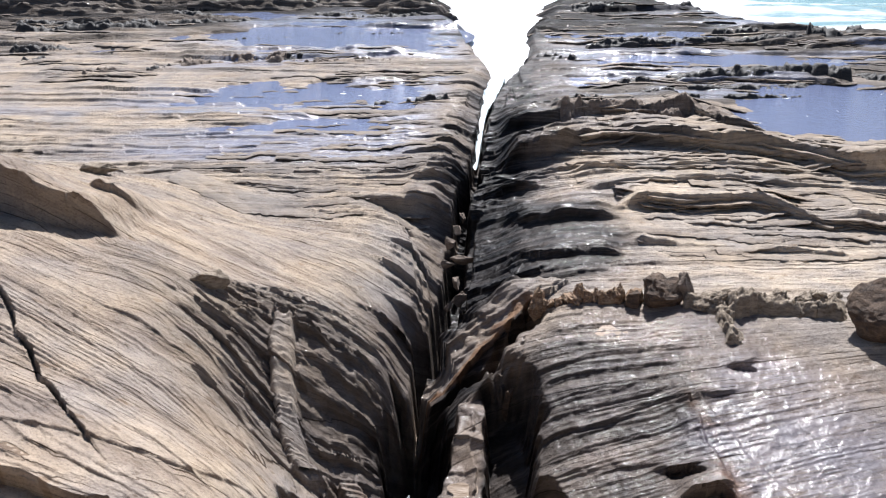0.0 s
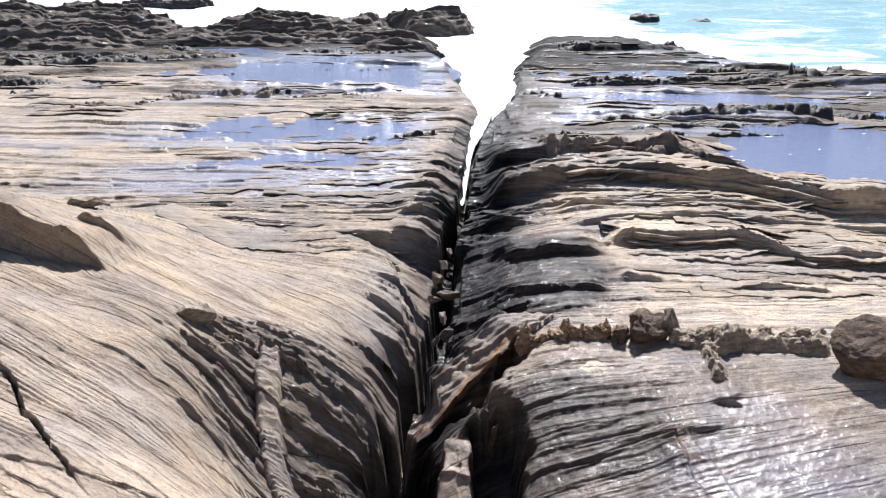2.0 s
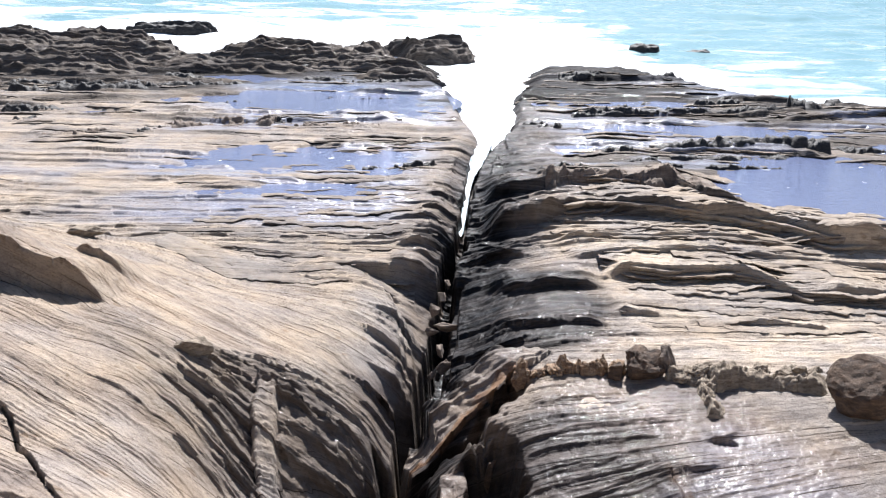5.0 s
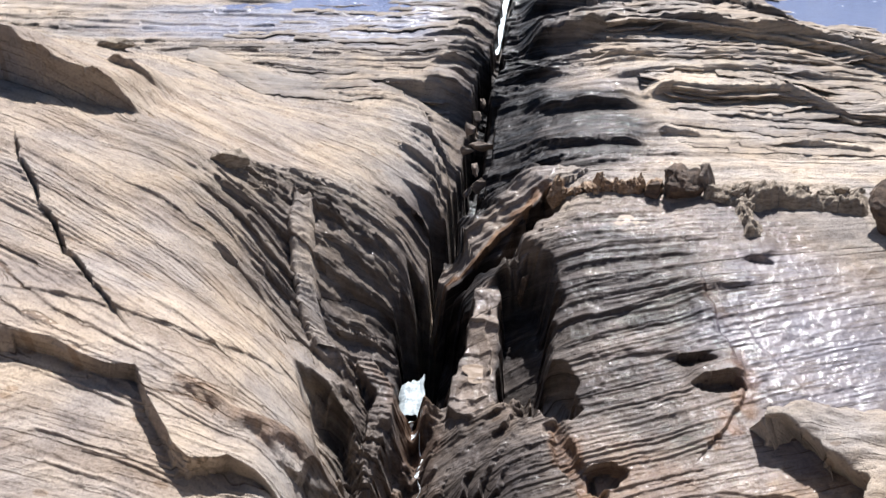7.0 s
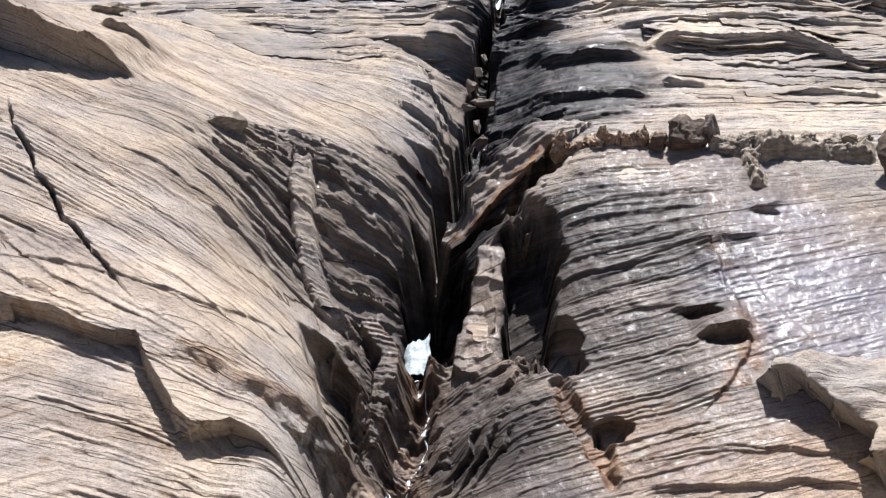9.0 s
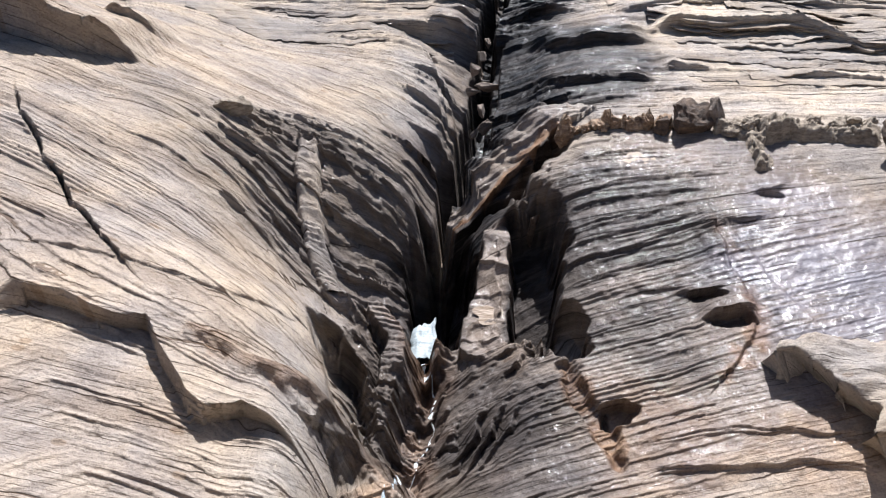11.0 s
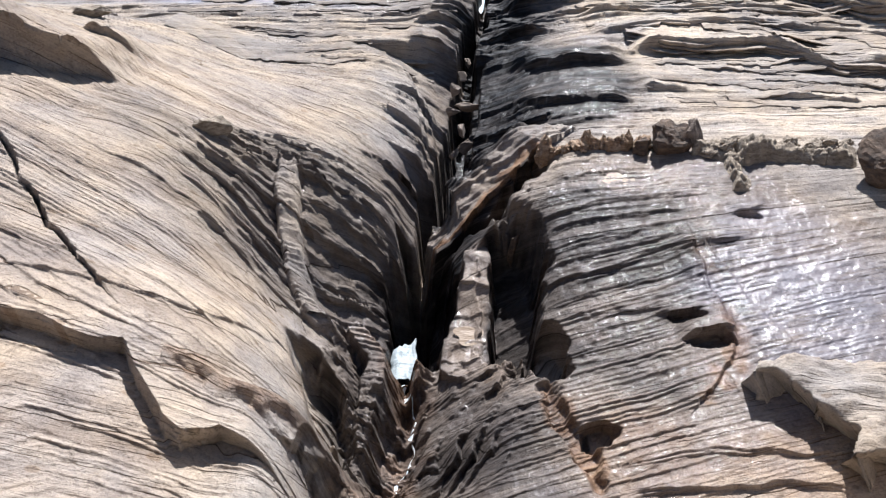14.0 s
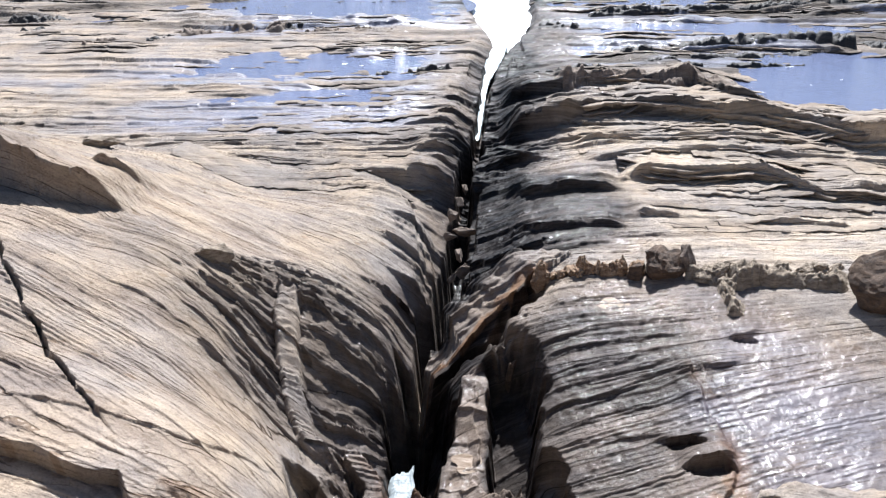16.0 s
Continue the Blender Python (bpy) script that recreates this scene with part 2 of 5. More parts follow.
PITS = [(3.15, 9.40, 0.22, 0.07, 0.16), (3.36, 8.95, 0.26, 0.1, 0.22), (4.42, 11.2, 0.15, 0.05, 0.08), (1.82, 7.68, 0.2, 0.17, 0.3)]


def shape_near(x, y, z):
    """Single forms in the lower gully."""
    rough = fbm(x * 3.1, y * 3.1, 301, 4)
    lumpy = fbm(x * 1.3, y * 1.3, 302, 3)
    # hollows beside the pillar, then the pillar, the spur above it and the trench behind the spur's edge
    z = z - 1.05 * blob(x, y, 0.93, 10.55, 0.42, 1.35, -4, 0.28, 0.18, 7, 3.0) - 0.7 * blob(x, y, 1.27, 9.25, 0.27, 0.5, 20, 0.2, 0.22, 8, 3.0)
    z = z - 1.1 * blob(x, y, -0.42, 11.0, 0.52, 1.05, 10, 0.2, 0.16, 9, 3.0)
    d, side, top = trace(x, y, SPUR)
    z = z - 1.0 * (1 - smooth(0.35, 0.7, d + 0.12 * rough)) * (side < 0) * smooth(0.1, -0.3, top)
    up = top + 0.045 * rough + 0.05 * lumpy + strata(y - 0.35 * x, x, 0.15, 0.06, 307, 0.03, 0.5) - np.where(side > 0, -0.10 * np.minimum(d, 0.75) + 0.9 * np.maximum(d - 0.75 - 0.12 * lumpy, 0), 5.0 * np.maximum(d - 0.06 - 0.14 * rough, 0))
    z = np.maximum(z, np.where(d < 1.1, up - 7.0 * np.maximum(-0.28 + 0.08 * rough - x, 0), -9))
    d, side, top = trace(x, y, PILLAR)
    half = np.interp(y, [9.5, 9.9, 10.25, 11.3], [0.32, 0.31, 0.26, 0.2])
    z = np.maximum(z, np.where(d < 0.75, top + 0.03 * rough + strata(y + 0.1 * x, x, 0.21, 0.06, 309, 0.04, 0.3) - 8.0 * np.maximum(d - half - 0.05 * rough, 0), -9))
    # rock lip below the plunge pool
    z = z + 0.35 * blob(x, y, -0.64, 9.5, 0.3, 0.33, 0, 0.4, 0.3, 10, 3.0)
    # ribs that fan out from the runnel
    fan = blob(x, y, 0.05, 8.25, 0.85, 1.0, 0, 0.4, 0.4, 11, 2.0)
    k = (0.57 * y - 0.82 * x + 0.06 * rough + 0.12 * lumpy) / 0.26
    f = k - np.floor(k)
    z = z + fan * (0.24 + 0.16 * vnoise(np.floor(k) * 3.3, y * 1.5, 303)) * (np.minimum(f / 0.3, (1 - f) / 0.7) - 0.6) * (0.6 + 0.5 * lumpy) + fan * 0.05 * rough
    # the flat wet shoulder between the fan and the slab
    z = np.maximum(z, np.where((y < 9.6) & (y > 8.2), -1.38 + 0.04 * rough - 5.0 * np.maximum(trace(x, y, [(0.5, 9.3, 0), (0.95, 9.1, 0), (1.0, 8.7, 0)])[0] - 0.2 - 0.1 * rough, 0), -9))
    # the runnel that drains the plunge pool
    d, side, top = trace(x, y, RUNNEL)
    z = z - 0.18 * (1 - smooth(0.04, 0.25, d + 0.08 * rough)) * (y < 9.6)
    # the bench's front: a crusted crest with a lumpy bevel before it
    d, side, top = trace(x, y, RIDGE)
    lumps = 0.10 * lumpy + 0.07 * rough + strata(y - 0.4 * x, x, 0.31, 0.10, 308, 0.08, 0.4)
    crest = top + 0.04 * rough - np.where(side > 0, 2.2 * d, 0.3 * d + 2.5 * np.maximum(d - 0.5 - 0.2 * lumpy, 0)) + 0.7 * lumps * smooth(0.0, 0.25, d) * (side < 0)
    z = np.where((d < 1.3) & (y < 7.4), np.maximum(z, crest - 6.0 * np.maximum(-2.75 - x, 0)), z)
    # a thin-bedded column beside the runnel
    d, side, top = trace(x, y, COLUMN)
    z = np.maximum(z, np.where(d < 0.6, top + strata(y + 0.1 * x, x, 0.085, 0.04, 306, 0.015, 0.8) + 0.03 * rough - 3.5 * np.maximum(d - 0.12 - 0.05 * rough, 0), -9))
    # scooped niche and undercut blocks on the left bank
    z = z - 0.85 * blob(x, y, -1.62, 8.35, 0.3, 0.7, 22, 0.3, 0.18, 12, 3.0) - 0.35 * blob(x, y, -1.42, 7.3, 0.14, 0.5, 20, 0.25, 0.3, 13, 3.0)
    bank = blob(x, y, -1.15, 7.8, 0.5, 1.6, 8, 0.5, 0.3, 17, 2.0)
    z = z + bank * (0.12 * rough + strata(y + 0.3 * x, x, 0.15, 0.09, 305, 0.04, 0.6))
    for cx, cy, rx, ry, deep in PITS:
        z = z - deep * blob(x, y, cx, cy, rx, ry, -8, 0.2, 0.3, 14, 5.0)
    d, side, val = trace(x, y, CRACK)
    d = d + 0.02 * fbm(x * 7, y * 7, 311, 3)
    z = z - 0.17 * val * (1 - smooth(0.004, 0.022, d)) + 0.07 * (side > 0) * (1 - smooth(0.0, 0.6, d))
    d, side, val = trace(x, y, DIKE)
    z = z + 0.09 * (1 - smooth(0.13, 0.19, d + 0.04 * rough))
    for line, step in ((SEAM, 0.06), (JOINT, 0.03)):
        d, side, val = trace(x, y, line)
        d = d * side + 0.04 * rough
        z = z + step * smooth(0.025, -0.025, d) * (1 - smooth(0.1, 0.6, np.abs(d)))
    d, side, val = trace(x, y, SEAM_LOW)
    z = z - 0.14 * (1 - smooth(0.05, 0.16, d + 0.06 * rough))
    return z


LX = np.linspace(-30, 30, 6001)


def ledge_line(points, high, back):
    """The broken front edges of a ledge's beds along x, and the height of one bed."""
    px, py = [q[0] for q in points], [q[1] for q in points]
    if px[0] > 0.8 and 9.4 < py[0] < 12.5:
        high = 0.6 * high
    foot = np.interp(LX, px, py) + 0.09 * fbm(LX * 0.8, LX * 0 + high * 40, 77, 3) + 0.02 * fbm(LX * 3.5, LX * 0 + high * 30, 78, 2)
    run = min(0.25 * (px[-1] - px[0]), 0.5)
    fade = smooth(px[0] - 0.1, px[0] + run, LX) * (1 - smooth(px[-1] - run, px[-1] + 0.1, LX))
    tall = high * fade * np.clip(0.85 + 0.3 * fbm(LX * 0.9, LX * 0 + back * 9, 13, 4), 0.1, 1.5)
    beds = max(2, min(5 if px[0] > 0 else 3, int(round(high / 0.1))))
    wide = 0.02 if high > 0.4 else 0.045 if px[0] > 0 else 0.025
    steps = [foot + k * wide * np.clip(0.7 + 0.9 * fbm(LX * 1.2, LX * 0 + k * 5 + high * 70, 17, 3), 0, 2) for k in range(beds)]
    return px, py, back, tall / beds, steps


LEDGE_LINES = [ledge_line(*q) for q in LEDGES]


def rock(x, y):
    """Height of the bedrock, the bedding coordinate and the distance from the slot."""
    xc = hermite(SLOT_Y, SLOT_X, y)
    wob = 0.10 * fbm(x * 0.1 + 3, y * 1.3, 41, 3)
    s = x - xc + wob * smooth(11, 14, y) * (1 - 0.9 * smooth(22, 29, y))
    z = loft(s, y)
    base = z
    bed = bedding(x, y, s)
    flat = smooth(16, 20, y)
    off = smooth(0.2, 1.2, np.abs(s))
    z = z + 0.06 * fbm(x * 0.35, y * 0.35, 3, 3) * off * (1 - 0.5 * flat)
    for px, py, back, tall, steps in LEDGE_LINES:
        m = (x > px[0] - 0.2) & (x < px[-1] + 0.2) & (y > min(py) - 0.4) & (y < max(py) + 1.3 * back + 0.5)
        if not m.any():
            continue
        for step in steps:
            d = y[m] - np.interp(x[m], LX, step)
            z[m] += np.interp(x[m], LX, tall) * smooth(0.0, 1.0, (d + 0.006) / (0.006 + 0.45 * riser(y[m]))) * np.clip(1 - d / (1.3 * back), 0, 1)
    for cx, cy, rx, ry, deep, level in POOLS:
        m = (np.abs(x - cx) < rx * 1.8) & (np.abs(y - cy) < ry * 1.8)
        z[m] -= deep * blob(x[m], y[m], cx, cy, rx, ry, 0, 0.45, 0.5, 3, 0.8)
    steep = 1 - 0.45 * smooth(2.2, 0.6, np.abs(s))
    slab = smooth(13.2, 12.2, y) * smooth(0.8, 1.6, s)
    outer = smooth(21, 26, y)
    mid = flat * (x > 0) * (1 - outer)
    # the dry left bank is nearly plane, and so is the sunlit end of the slab
    plain = 1 - 0.7 * smooth(-0.9, -2.0, s) * (1 - smooth(15.5, 18.0, y))
    plain = plain * (1 - 0.85 * slab * smooth(2.6, 3.6, x)) * (1 - 0.45 * mid * smooth(3.2, 4.5, x))
    z = z + strata(bed, x, 1.05, 0.17, 21, 0.16) * (0.2 + 0.2 * flat + 0.25 * mid) * steep * (1 - 0.85 * slab) * plain
    z = z + strata(bed, x, 0.42, 0.11, 31, 0.05, 0.2) * (0.3 + 0.2 * flat + 0.35 * mid) * steep * (1 - 0.75 * slab) * (1 - 0.6 * outer) * plain
    z = z + strata(bed, x, 0.17, 0.05, 43, 0.02, 0.1) * (0.52 + 0.48 * flat) * (1 - 0.35 * slab) * (1 - 0.75 * outer) * (0.45 + 0.55 * plain)
    z = z + strata(bed, x, 0.075, 0.034, 51, 0.014, 0.25) * (1 - 0.8 * outer) * np.where(s < 0, 1.0, 0.25 + 0.75 * plain)
    z = z + strata(bed, x, 0.29, 0.10, 45, 0.04, -0.3) * (1 - 0.6 * slab) * (0.75 + 0.25 * flat) * (1 - 0.6 * outer) * plain
    z = z + (strata(y + 0.06 * x, x * 0.6, 1.45, 0.13, 47, 0.2, -0.05) * smooth(18, 21, y) + strata(y + 0.05 * x, x * 0.7, 0.8, 0.07, 49, 0.1, -0.15) * smooth(19, 22, y)) * (1 + 1.2 * smooth(32, 36, y))
    # the pools' rims stand a little above the water
    for cx, cy, rx, ry, deep, level in POOLS:
        m = (np.abs(x - cx) < rx * 1.8) & (np.abs(y - cy) < ry * 1.8)
        inside = blob(x[m], y[m], cx, cy, rx, ry, 0, 0.45, 0.5, 3, 0.8)
        d = np.hypot((x[m] - cx) / rx, (y[m] - cy) / ry)
        z[m] = np.where(np.abs(s[m]) > 0.6, np.maximum(z[m], level + 0.03 - 0.08 * inside - 0.12 * smooth(1.4, 1.75, d)), z[m])
    # stratified walls towards the slot
    wall = (1 - smooth(0.8, 2.0, np.abs(s - 0.3))) * smooth(12.5, 14, y) * (1 - 0.6 * smooth(20, 25, y)) * (1 - smooth(29, 33, y))
    z = z + wall * (strata(bed + 0.25 * z, s, 0.83, 0.22, 81, 0.22, 0.3) + strata(bed + 0.2 * z, s, 0.31, 0.12, 83, 0.06, 0.4) + strata(bed + 0.2 * z, s, 0.12, 0.04, 84, 0.03, 0.4))
    z = z + 0.02 * fbm(x * 2.7, y * 2.7, 91, 4) * (0.5 + wall) + 0.008 * fbm(x * 11, y * 9, 92, 3) * (1 - flat)
    # the ragged dark face on the left bank
    m = (y > 8.5) & (y < 15) & (s < 0) & (s > -5)
    face = blob(x[m], y[m], -2.0, 11.1, 1.5, 1.6, -30, 0.4, 0.3, 5)
    z[m] += face * (strata(bed[m], x[m], 0.42, 0.09, 85, 0.08, 0.2) + strata(bed[m], x[m], 0.17, 0.09, 86, 0.05, 0.45) + strata(bed[m], x[m], 0.105, 0.08, 82, 0.03, 0.4) + strata(bed[m], x[m], 0.07, 0.055, 87, 0.015, 0.5) + 0.07 * fbm(x[m] * 2.4, bed[m] * 3.5, 89, 4) - 0.08)
    bank = blob(x[m], y[m], -1.2, 9.2, 0.5, 1.0, 8, 0.5, 0.3, 18, 2.0)
    z[m] += bank * (strata(y[m] + 0.3 * x[m], x[m], 0.14, 0.09, 88, 0.04, 0.7) + 0.10 * fbm(x[m] * 4, y[m] * 4, 90, 4))
    # the left bank ends in a rim above a lower wet shelf beside the slot
    m = (y > 12.8) & (y < 18.6) & (s < 0.4) & (s > -3.5)
    rim = np.interp(y[m], [12.8, 14.5, 16.0, 17.0, 17.9, 18.3, 18.6], [-0.35, -0.35, -0.42, -0.6, -1.1, -1.9, -3.0])
    d = x[m] - rim + 0.10 * fbm(x[m] * 1.4, y[m] * 2.6, 63, 4)
    for k in range(4):
        lip = d + 0.11 * (1.5 - k) + 0.07 * fbm(x[m] * 2.0, y[m] * 1.6, 64 + k, 3)
        z[m] -= 0.11 * smooth(-0.01, 0.03, lip) * smooth(12.8, 14.2, y[m]) * (1 - smooth(18.2, 18.6, y[m]))
    # the slot itself
    deep = hermite([5, 9, 10.5, 12, 16, 19, 23, 28, 32, 60], [0.0, 0.2, 0.9, 1.3, 1.4, 1.1, 0.7, 0.5, 0.6, 0.8], y)
    half = hermite([5, 9, 11, 13, 17, 22, 28, 31, 34, 38, 44, 60], [0.15, 0.22, 0.24, 0.26, 0.2, 0.14, 0.2, 0.3, 1.0, 1.3, 2.4, 5.0], y)
    z = z - deep * (1 - smooth(0.55, 1.25, np.abs(s + 0.05 * fbm(y * 1.5, s * 0.2, 61, 2)) / half))
    near = (y < 14.2) & (y > 5.0) & (np.abs(x) < 6.5)
    z[near] = shape_near(x[near], y[near], z[near])
    # the seaward edge
    edge = 47 + 4.5 * fbm(x * 0.11, x * 0 + 2.0, 71, 4) + 5 * smooth(-4, -9, x) - 6 * smooth(9, 16, x)
    z = z - 2.6 * smooth(-0.8, 1.6, y - edge)
    return z, bed + 0.4 * base + 1.1 * (z - base), s


def ground_height(x, y):
    r = np.hypot(x, y)
    z, bed, s = rock(x, np.maximum(y, 2.5))
    hill = np.interp(y, [-400, -60, -20, -4, 0, 0.8, 1.5, 2.6, 3.6], [60, 17, 10.5, 6.3, 5.3, 5.2, 4.2, 2.6, 1.4])
    hill = hill + 0.5 * fbm(x * 0.12, y * 0.12, 5, 4) * smooth(2.5, 9, r) + strata(y + 0.2 * x, x, 0.9, 0.3, 23, 0.2, 0.4) * smooth(1.5, 4, r)
    bank = smooth(4.2, 2.4, y)
    z = z * (1 - bank) + np.maximum(hill, z) * bank
    return z, bed, s


# ---------------------------------------------------------------- materials
def material(name):
    m = bpy.data.materials.new(name)
    m.use_nodes = True
    nt = m.node_tree
    return m, nt, nt.nodes["Principled BSDF"]


def node(nt, kind, **values):
    n = nt.nodes.new(kind)
    for k, v in values.items():
        n.inputs[k.replace("_", " ")].default_value = v
    return n


def ramp(nt, stops):
    n = nt.nodes.new("ShaderNodeValToRGB")
    el = n.color_ramp.elements
    el[0].position, el[0].color = stops[0][0], (*stops[0][1], 1)
    el[1].position, el[1].color = stops[-1][0], (*stops[-1][1], 1)
    for p, c in stops[1:-1]:
        e = el.new(p)
        e.color = (*c, 1)
    return n


def math_node(nt, op, a, b, clamp=False):
    n = nt.nodes.new("ShaderNodeMath")
    n.operation, n.use_clamp = op, clamp
    for i, v in enumerate((a, b)):
        if hasattr(v, "links"):
            nt.links.new(v, n.inputs[i])
        else:
            n.inputs[i].default_value = v
    return n.outputs[0]


def mix(nt, fac, a, b, blend="MIX"):
    n = nt.nodes.new("ShaderNodeMix")
    n.data_type, n.blend_type = "RGBA", blend
    for v, sock in ((fac, n.inputs[0]), (a, n.inputs[6]), (b, n.inputs[7])):
        if hasattr(v, "links"):
            nt.links.new(v, sock)
        else:
            sock.default_value = (*v, 1) if isinstance(v, tuple) else v
    return n.outputs[2]


def bedrock_material():
    m, nt, bsdf = material("bedrock")
    L = nt.links.new
    geo = nt.nodes.new("ShaderNodeNewGeometry")
    att = {}
    for k in ("bed", "wet", "dark", "rust", "film", "pale"):
        n = nt.nodes.new("ShaderNodeAttribute")
        n.attribute_name = k
        att[k] = n.outputs["Fac"]
    sep = nt.nodes.new("ShaderNodeSeparateXYZ")
    L(geo.outputs["Position"], sep.inputs[0])
    # vector stretched along the beds
    comb = nt.nodes.new("ShaderNodeCombineXYZ")
    L(math_node(nt, "MULTIPLY", sep.outputs[0], 0.10), comb.inputs[0])
    L(att["bed"], comb.inputs[1])
    L(math_node(nt, "MULTIPLY", sep.outputs[2], 0.3), comb.inputs[2])
    fine = node(nt, "ShaderNodeTexNoise", Scale=34.0, Detail=5.0, Roughness=0.65, Distortion=0.1)
    L(comb.outputs[0], fine.inputs["Vector"])
    band = node(nt, "ShaderNodeTexNoise", Scale=3.2, Detail=5.0, Roughness=0.6)
    L(comb.outputs[0], band.inputs["Vector"])
    stain = node(nt, "ShaderNodeTexNoise", Scale=0.7, Detail=6.0, Roughness=0.6)
    L(geo.outputs["Position"], stain.inputs["Vector"])
    spot = node(nt, "ShaderNodeTexNoise", Scale=5.0, Detail=4.0, Roughness=0.55)
    L(geo.outputs["Position"], spot.inputs["Vector"])
    grain = node(nt, "ShaderNodeTexNoise", Scale=32.0, Detail=4.0, Roughness=0.7)
    L(geo.outputs["Position"], grain.inputs["Vector"])
    wander = node(nt, "ShaderNodeTexNoise", Scale=1.6, Detail=4.0, Roughness=0.6)
    L(geo.outputs["Position"], wander.inputs["Vector"])

    def partings(spacing, along, wide, seed, often):
        """Thin open partings between beds, broken along their length; and a tone for each bed."""
        k = math_node(nt, "ADD", math_node(nt, "MULTIPLY", att["bed"], 1 / spacing), math_node(nt, "MULTIPLY", wander.outputs[0], 0.05 / spacing))
        i, f = math_node(nt, "FLOOR", k, 0.0), math_node(nt, "FRACT", k, 0.0)
        at = nt.nodes.new("ShaderNodeCombineXYZ")
        L(math_node(nt, "MULTIPLY", sep.outputs[0], along), at.inputs[0])
        L(math_node(nt, "MULTIPLY", i, 5.37), at.inputs[1])
        at.inputs[2].default_value = seed
        n = node(nt, "ShaderNodeTexNoise", Scale=1.0, Detail=3.0, Roughness=0.6)
        L(at.outputs[0], n.inputs["Vector"])
        w = nt.nodes.new("ShaderNodeMapRange")
        for key, v in (("From Min", often), ("From Max", often + 0.28), ("To Min", 0.0), ("To Max", wide)):
            w.inputs[key].default_value = v
        L(n.outputs[0], w.inputs["Value"])
        gap = nt.nodes.new("ShaderNodeMapRange")
        gap.inputs["To Min"].default_value, gap.inputs["To Max"].default_value = 1.0, 0.0
        L(f, gap.inputs["Value"])
        L(math_node(nt, "MULTIPLY", w.outputs[0], 0.7), gap.inputs["From Min"])
        L(math_node(nt, "ADD", w.outputs[0], 0.04), gap.inputs["From Max"])
        on = math_node(nt, "MULTIPLY", math_node(nt, "SUBTRACT", n.outputs[0], often), 30.0, True)
        tone = nt.nodes.new("ShaderNodeTexWhiteNoise")
        tone.noise_dimensions = "1D"
        L(math_node(nt, "ADD", i, seed), tone.inputs["W"])
        return math_node(nt, "MULTIPLY", gap.outputs[0], on), tone.outputs["Value"]

    gap_wide, tone_wide = partings(0.19, 0.55, 0.28, 3.0, 0.54)
    gap_thin, tone_thin = partings(0.062, 1.0, 0.36, 11.0, 0.525)
    gap_hair, _ = partings(0.024, 1.8, 0.4, 23.0, 0.50)
    bare = math_node(nt, "SUBTRACT", 1.0, math_node(nt, "MULTIPLY", att["film"], 0.8))
    gap_thin, gap_hair = math_node(nt, "MULTIPLY", gap_thin, bare), math_node(nt, "MULTIPLY", gap_hair, bare)
    dip = ramp(nt, [(0.40, (0.1, 0.1, 0.1)), (0.52, (1, 1, 1))])
    L(math_node(nt, "ADD", math_node(nt, "MULTIPLY", fine.outputs[0], 0.55), math_node(nt, "MULTIPLY", band.outputs[0], 0.45)), dip.inputs[0])
    att["film"] = math_node(nt, "MULTIPLY", math_node(nt, "MULTIPLY", att["film"], dip.outputs[0]), math_node(nt, "SUBTRACT", 1.0, gap_wide))
    dry = ramp(nt, [(0.30, (0.214, 0.184, 0.161)), (0.43, (0.279, 0.244, 0.213)), (0.58, (0.333, 0.297, 0.262)), (0.75, (0.308, 0.270, 0.231))])
    L(band.outputs[0], dry.inputs[0])
    tan = ramp(nt, [(0.38, (0.85, 0.86, 0.89)), (0.62, (1.13, 1.06, 0.95))])
    L(stain.outputs[0], tan.inputs[0])
    c = mix(nt, 1.0, dry.outputs[0], tan.outputs[0], "MULTIPLY")
    patch = ramp(nt, [(0.28, (0.70, 0.66, 0.62)), (0.38, (1, 1, 1))])
    L(spot.outputs[0], patch.inputs[0])
    c = mix(nt, 1.0, c, patch.outputs[0], "MULTIPLY")
    beds = ramp(nt, [(0.0, (0.90, 0.885, 0.88)), (0.3, (0.98, 0.975, 0.97)), (1.0, (1.07, 1.065, 1.06))])
    L(math_node(nt, "ADD", math_node(nt, "MULTIPLY", tone_wide, 0.45), math_node(nt, "MULTIPLY", tone_thin, 0.55)), beds.inputs[0])
    c = mix(nt, 1.0, c, beds.outputs[0], "MULTIPLY")
    speck = ramp(nt, [(0.33, (0.72, 0.70, 0.68)), (0.46, (0.98, 0.98, 0.98)), (0.68, (1.14, 1.13, 1.11))])
    L(grain.outputs[0], speck.inputs[0])
    c = mix(nt, 1.0, c, speck.outputs[0], "MULTIPLY")
    blotch = node(nt, "ShaderNodeTexNoise", Scale=2.3, Detail=5.0, Roughness=0.65, Distortion=0.4)
    L(geo.outputs["Position"], blotch.inputs["Vector"])
    worn = ramp(nt, [(0.36, (0.84, 0.83, 0.83)), (0.5, (1.0, 0.995, 0.985)), (0.64, (1.09, 1.07, 1.03))])
    L(blotch.outputs[0], worn.inputs[0])
    c = mix(nt, 1.0, c, worn.outputs[0], "MULTIPLY")
    # round rust-brown spots, here and there
    pock = node(nt, "ShaderNodeTexVoronoi", Scale=2.1, Randomness=1.0)
    pock.voronoi_dimensions = "2D"
    lean = nt.nodes.new("ShaderNodeMapping")
    lean.inputs["Scale"].default_value, lean.inputs["Rotation"].default_value = (1.0, 1.5, 1.0), (0, 0, 0.6)
    L(geo.outputs["Position"], lean.inputs[0])
    L(lean.outputs[0], pock.inputs["Vector"])
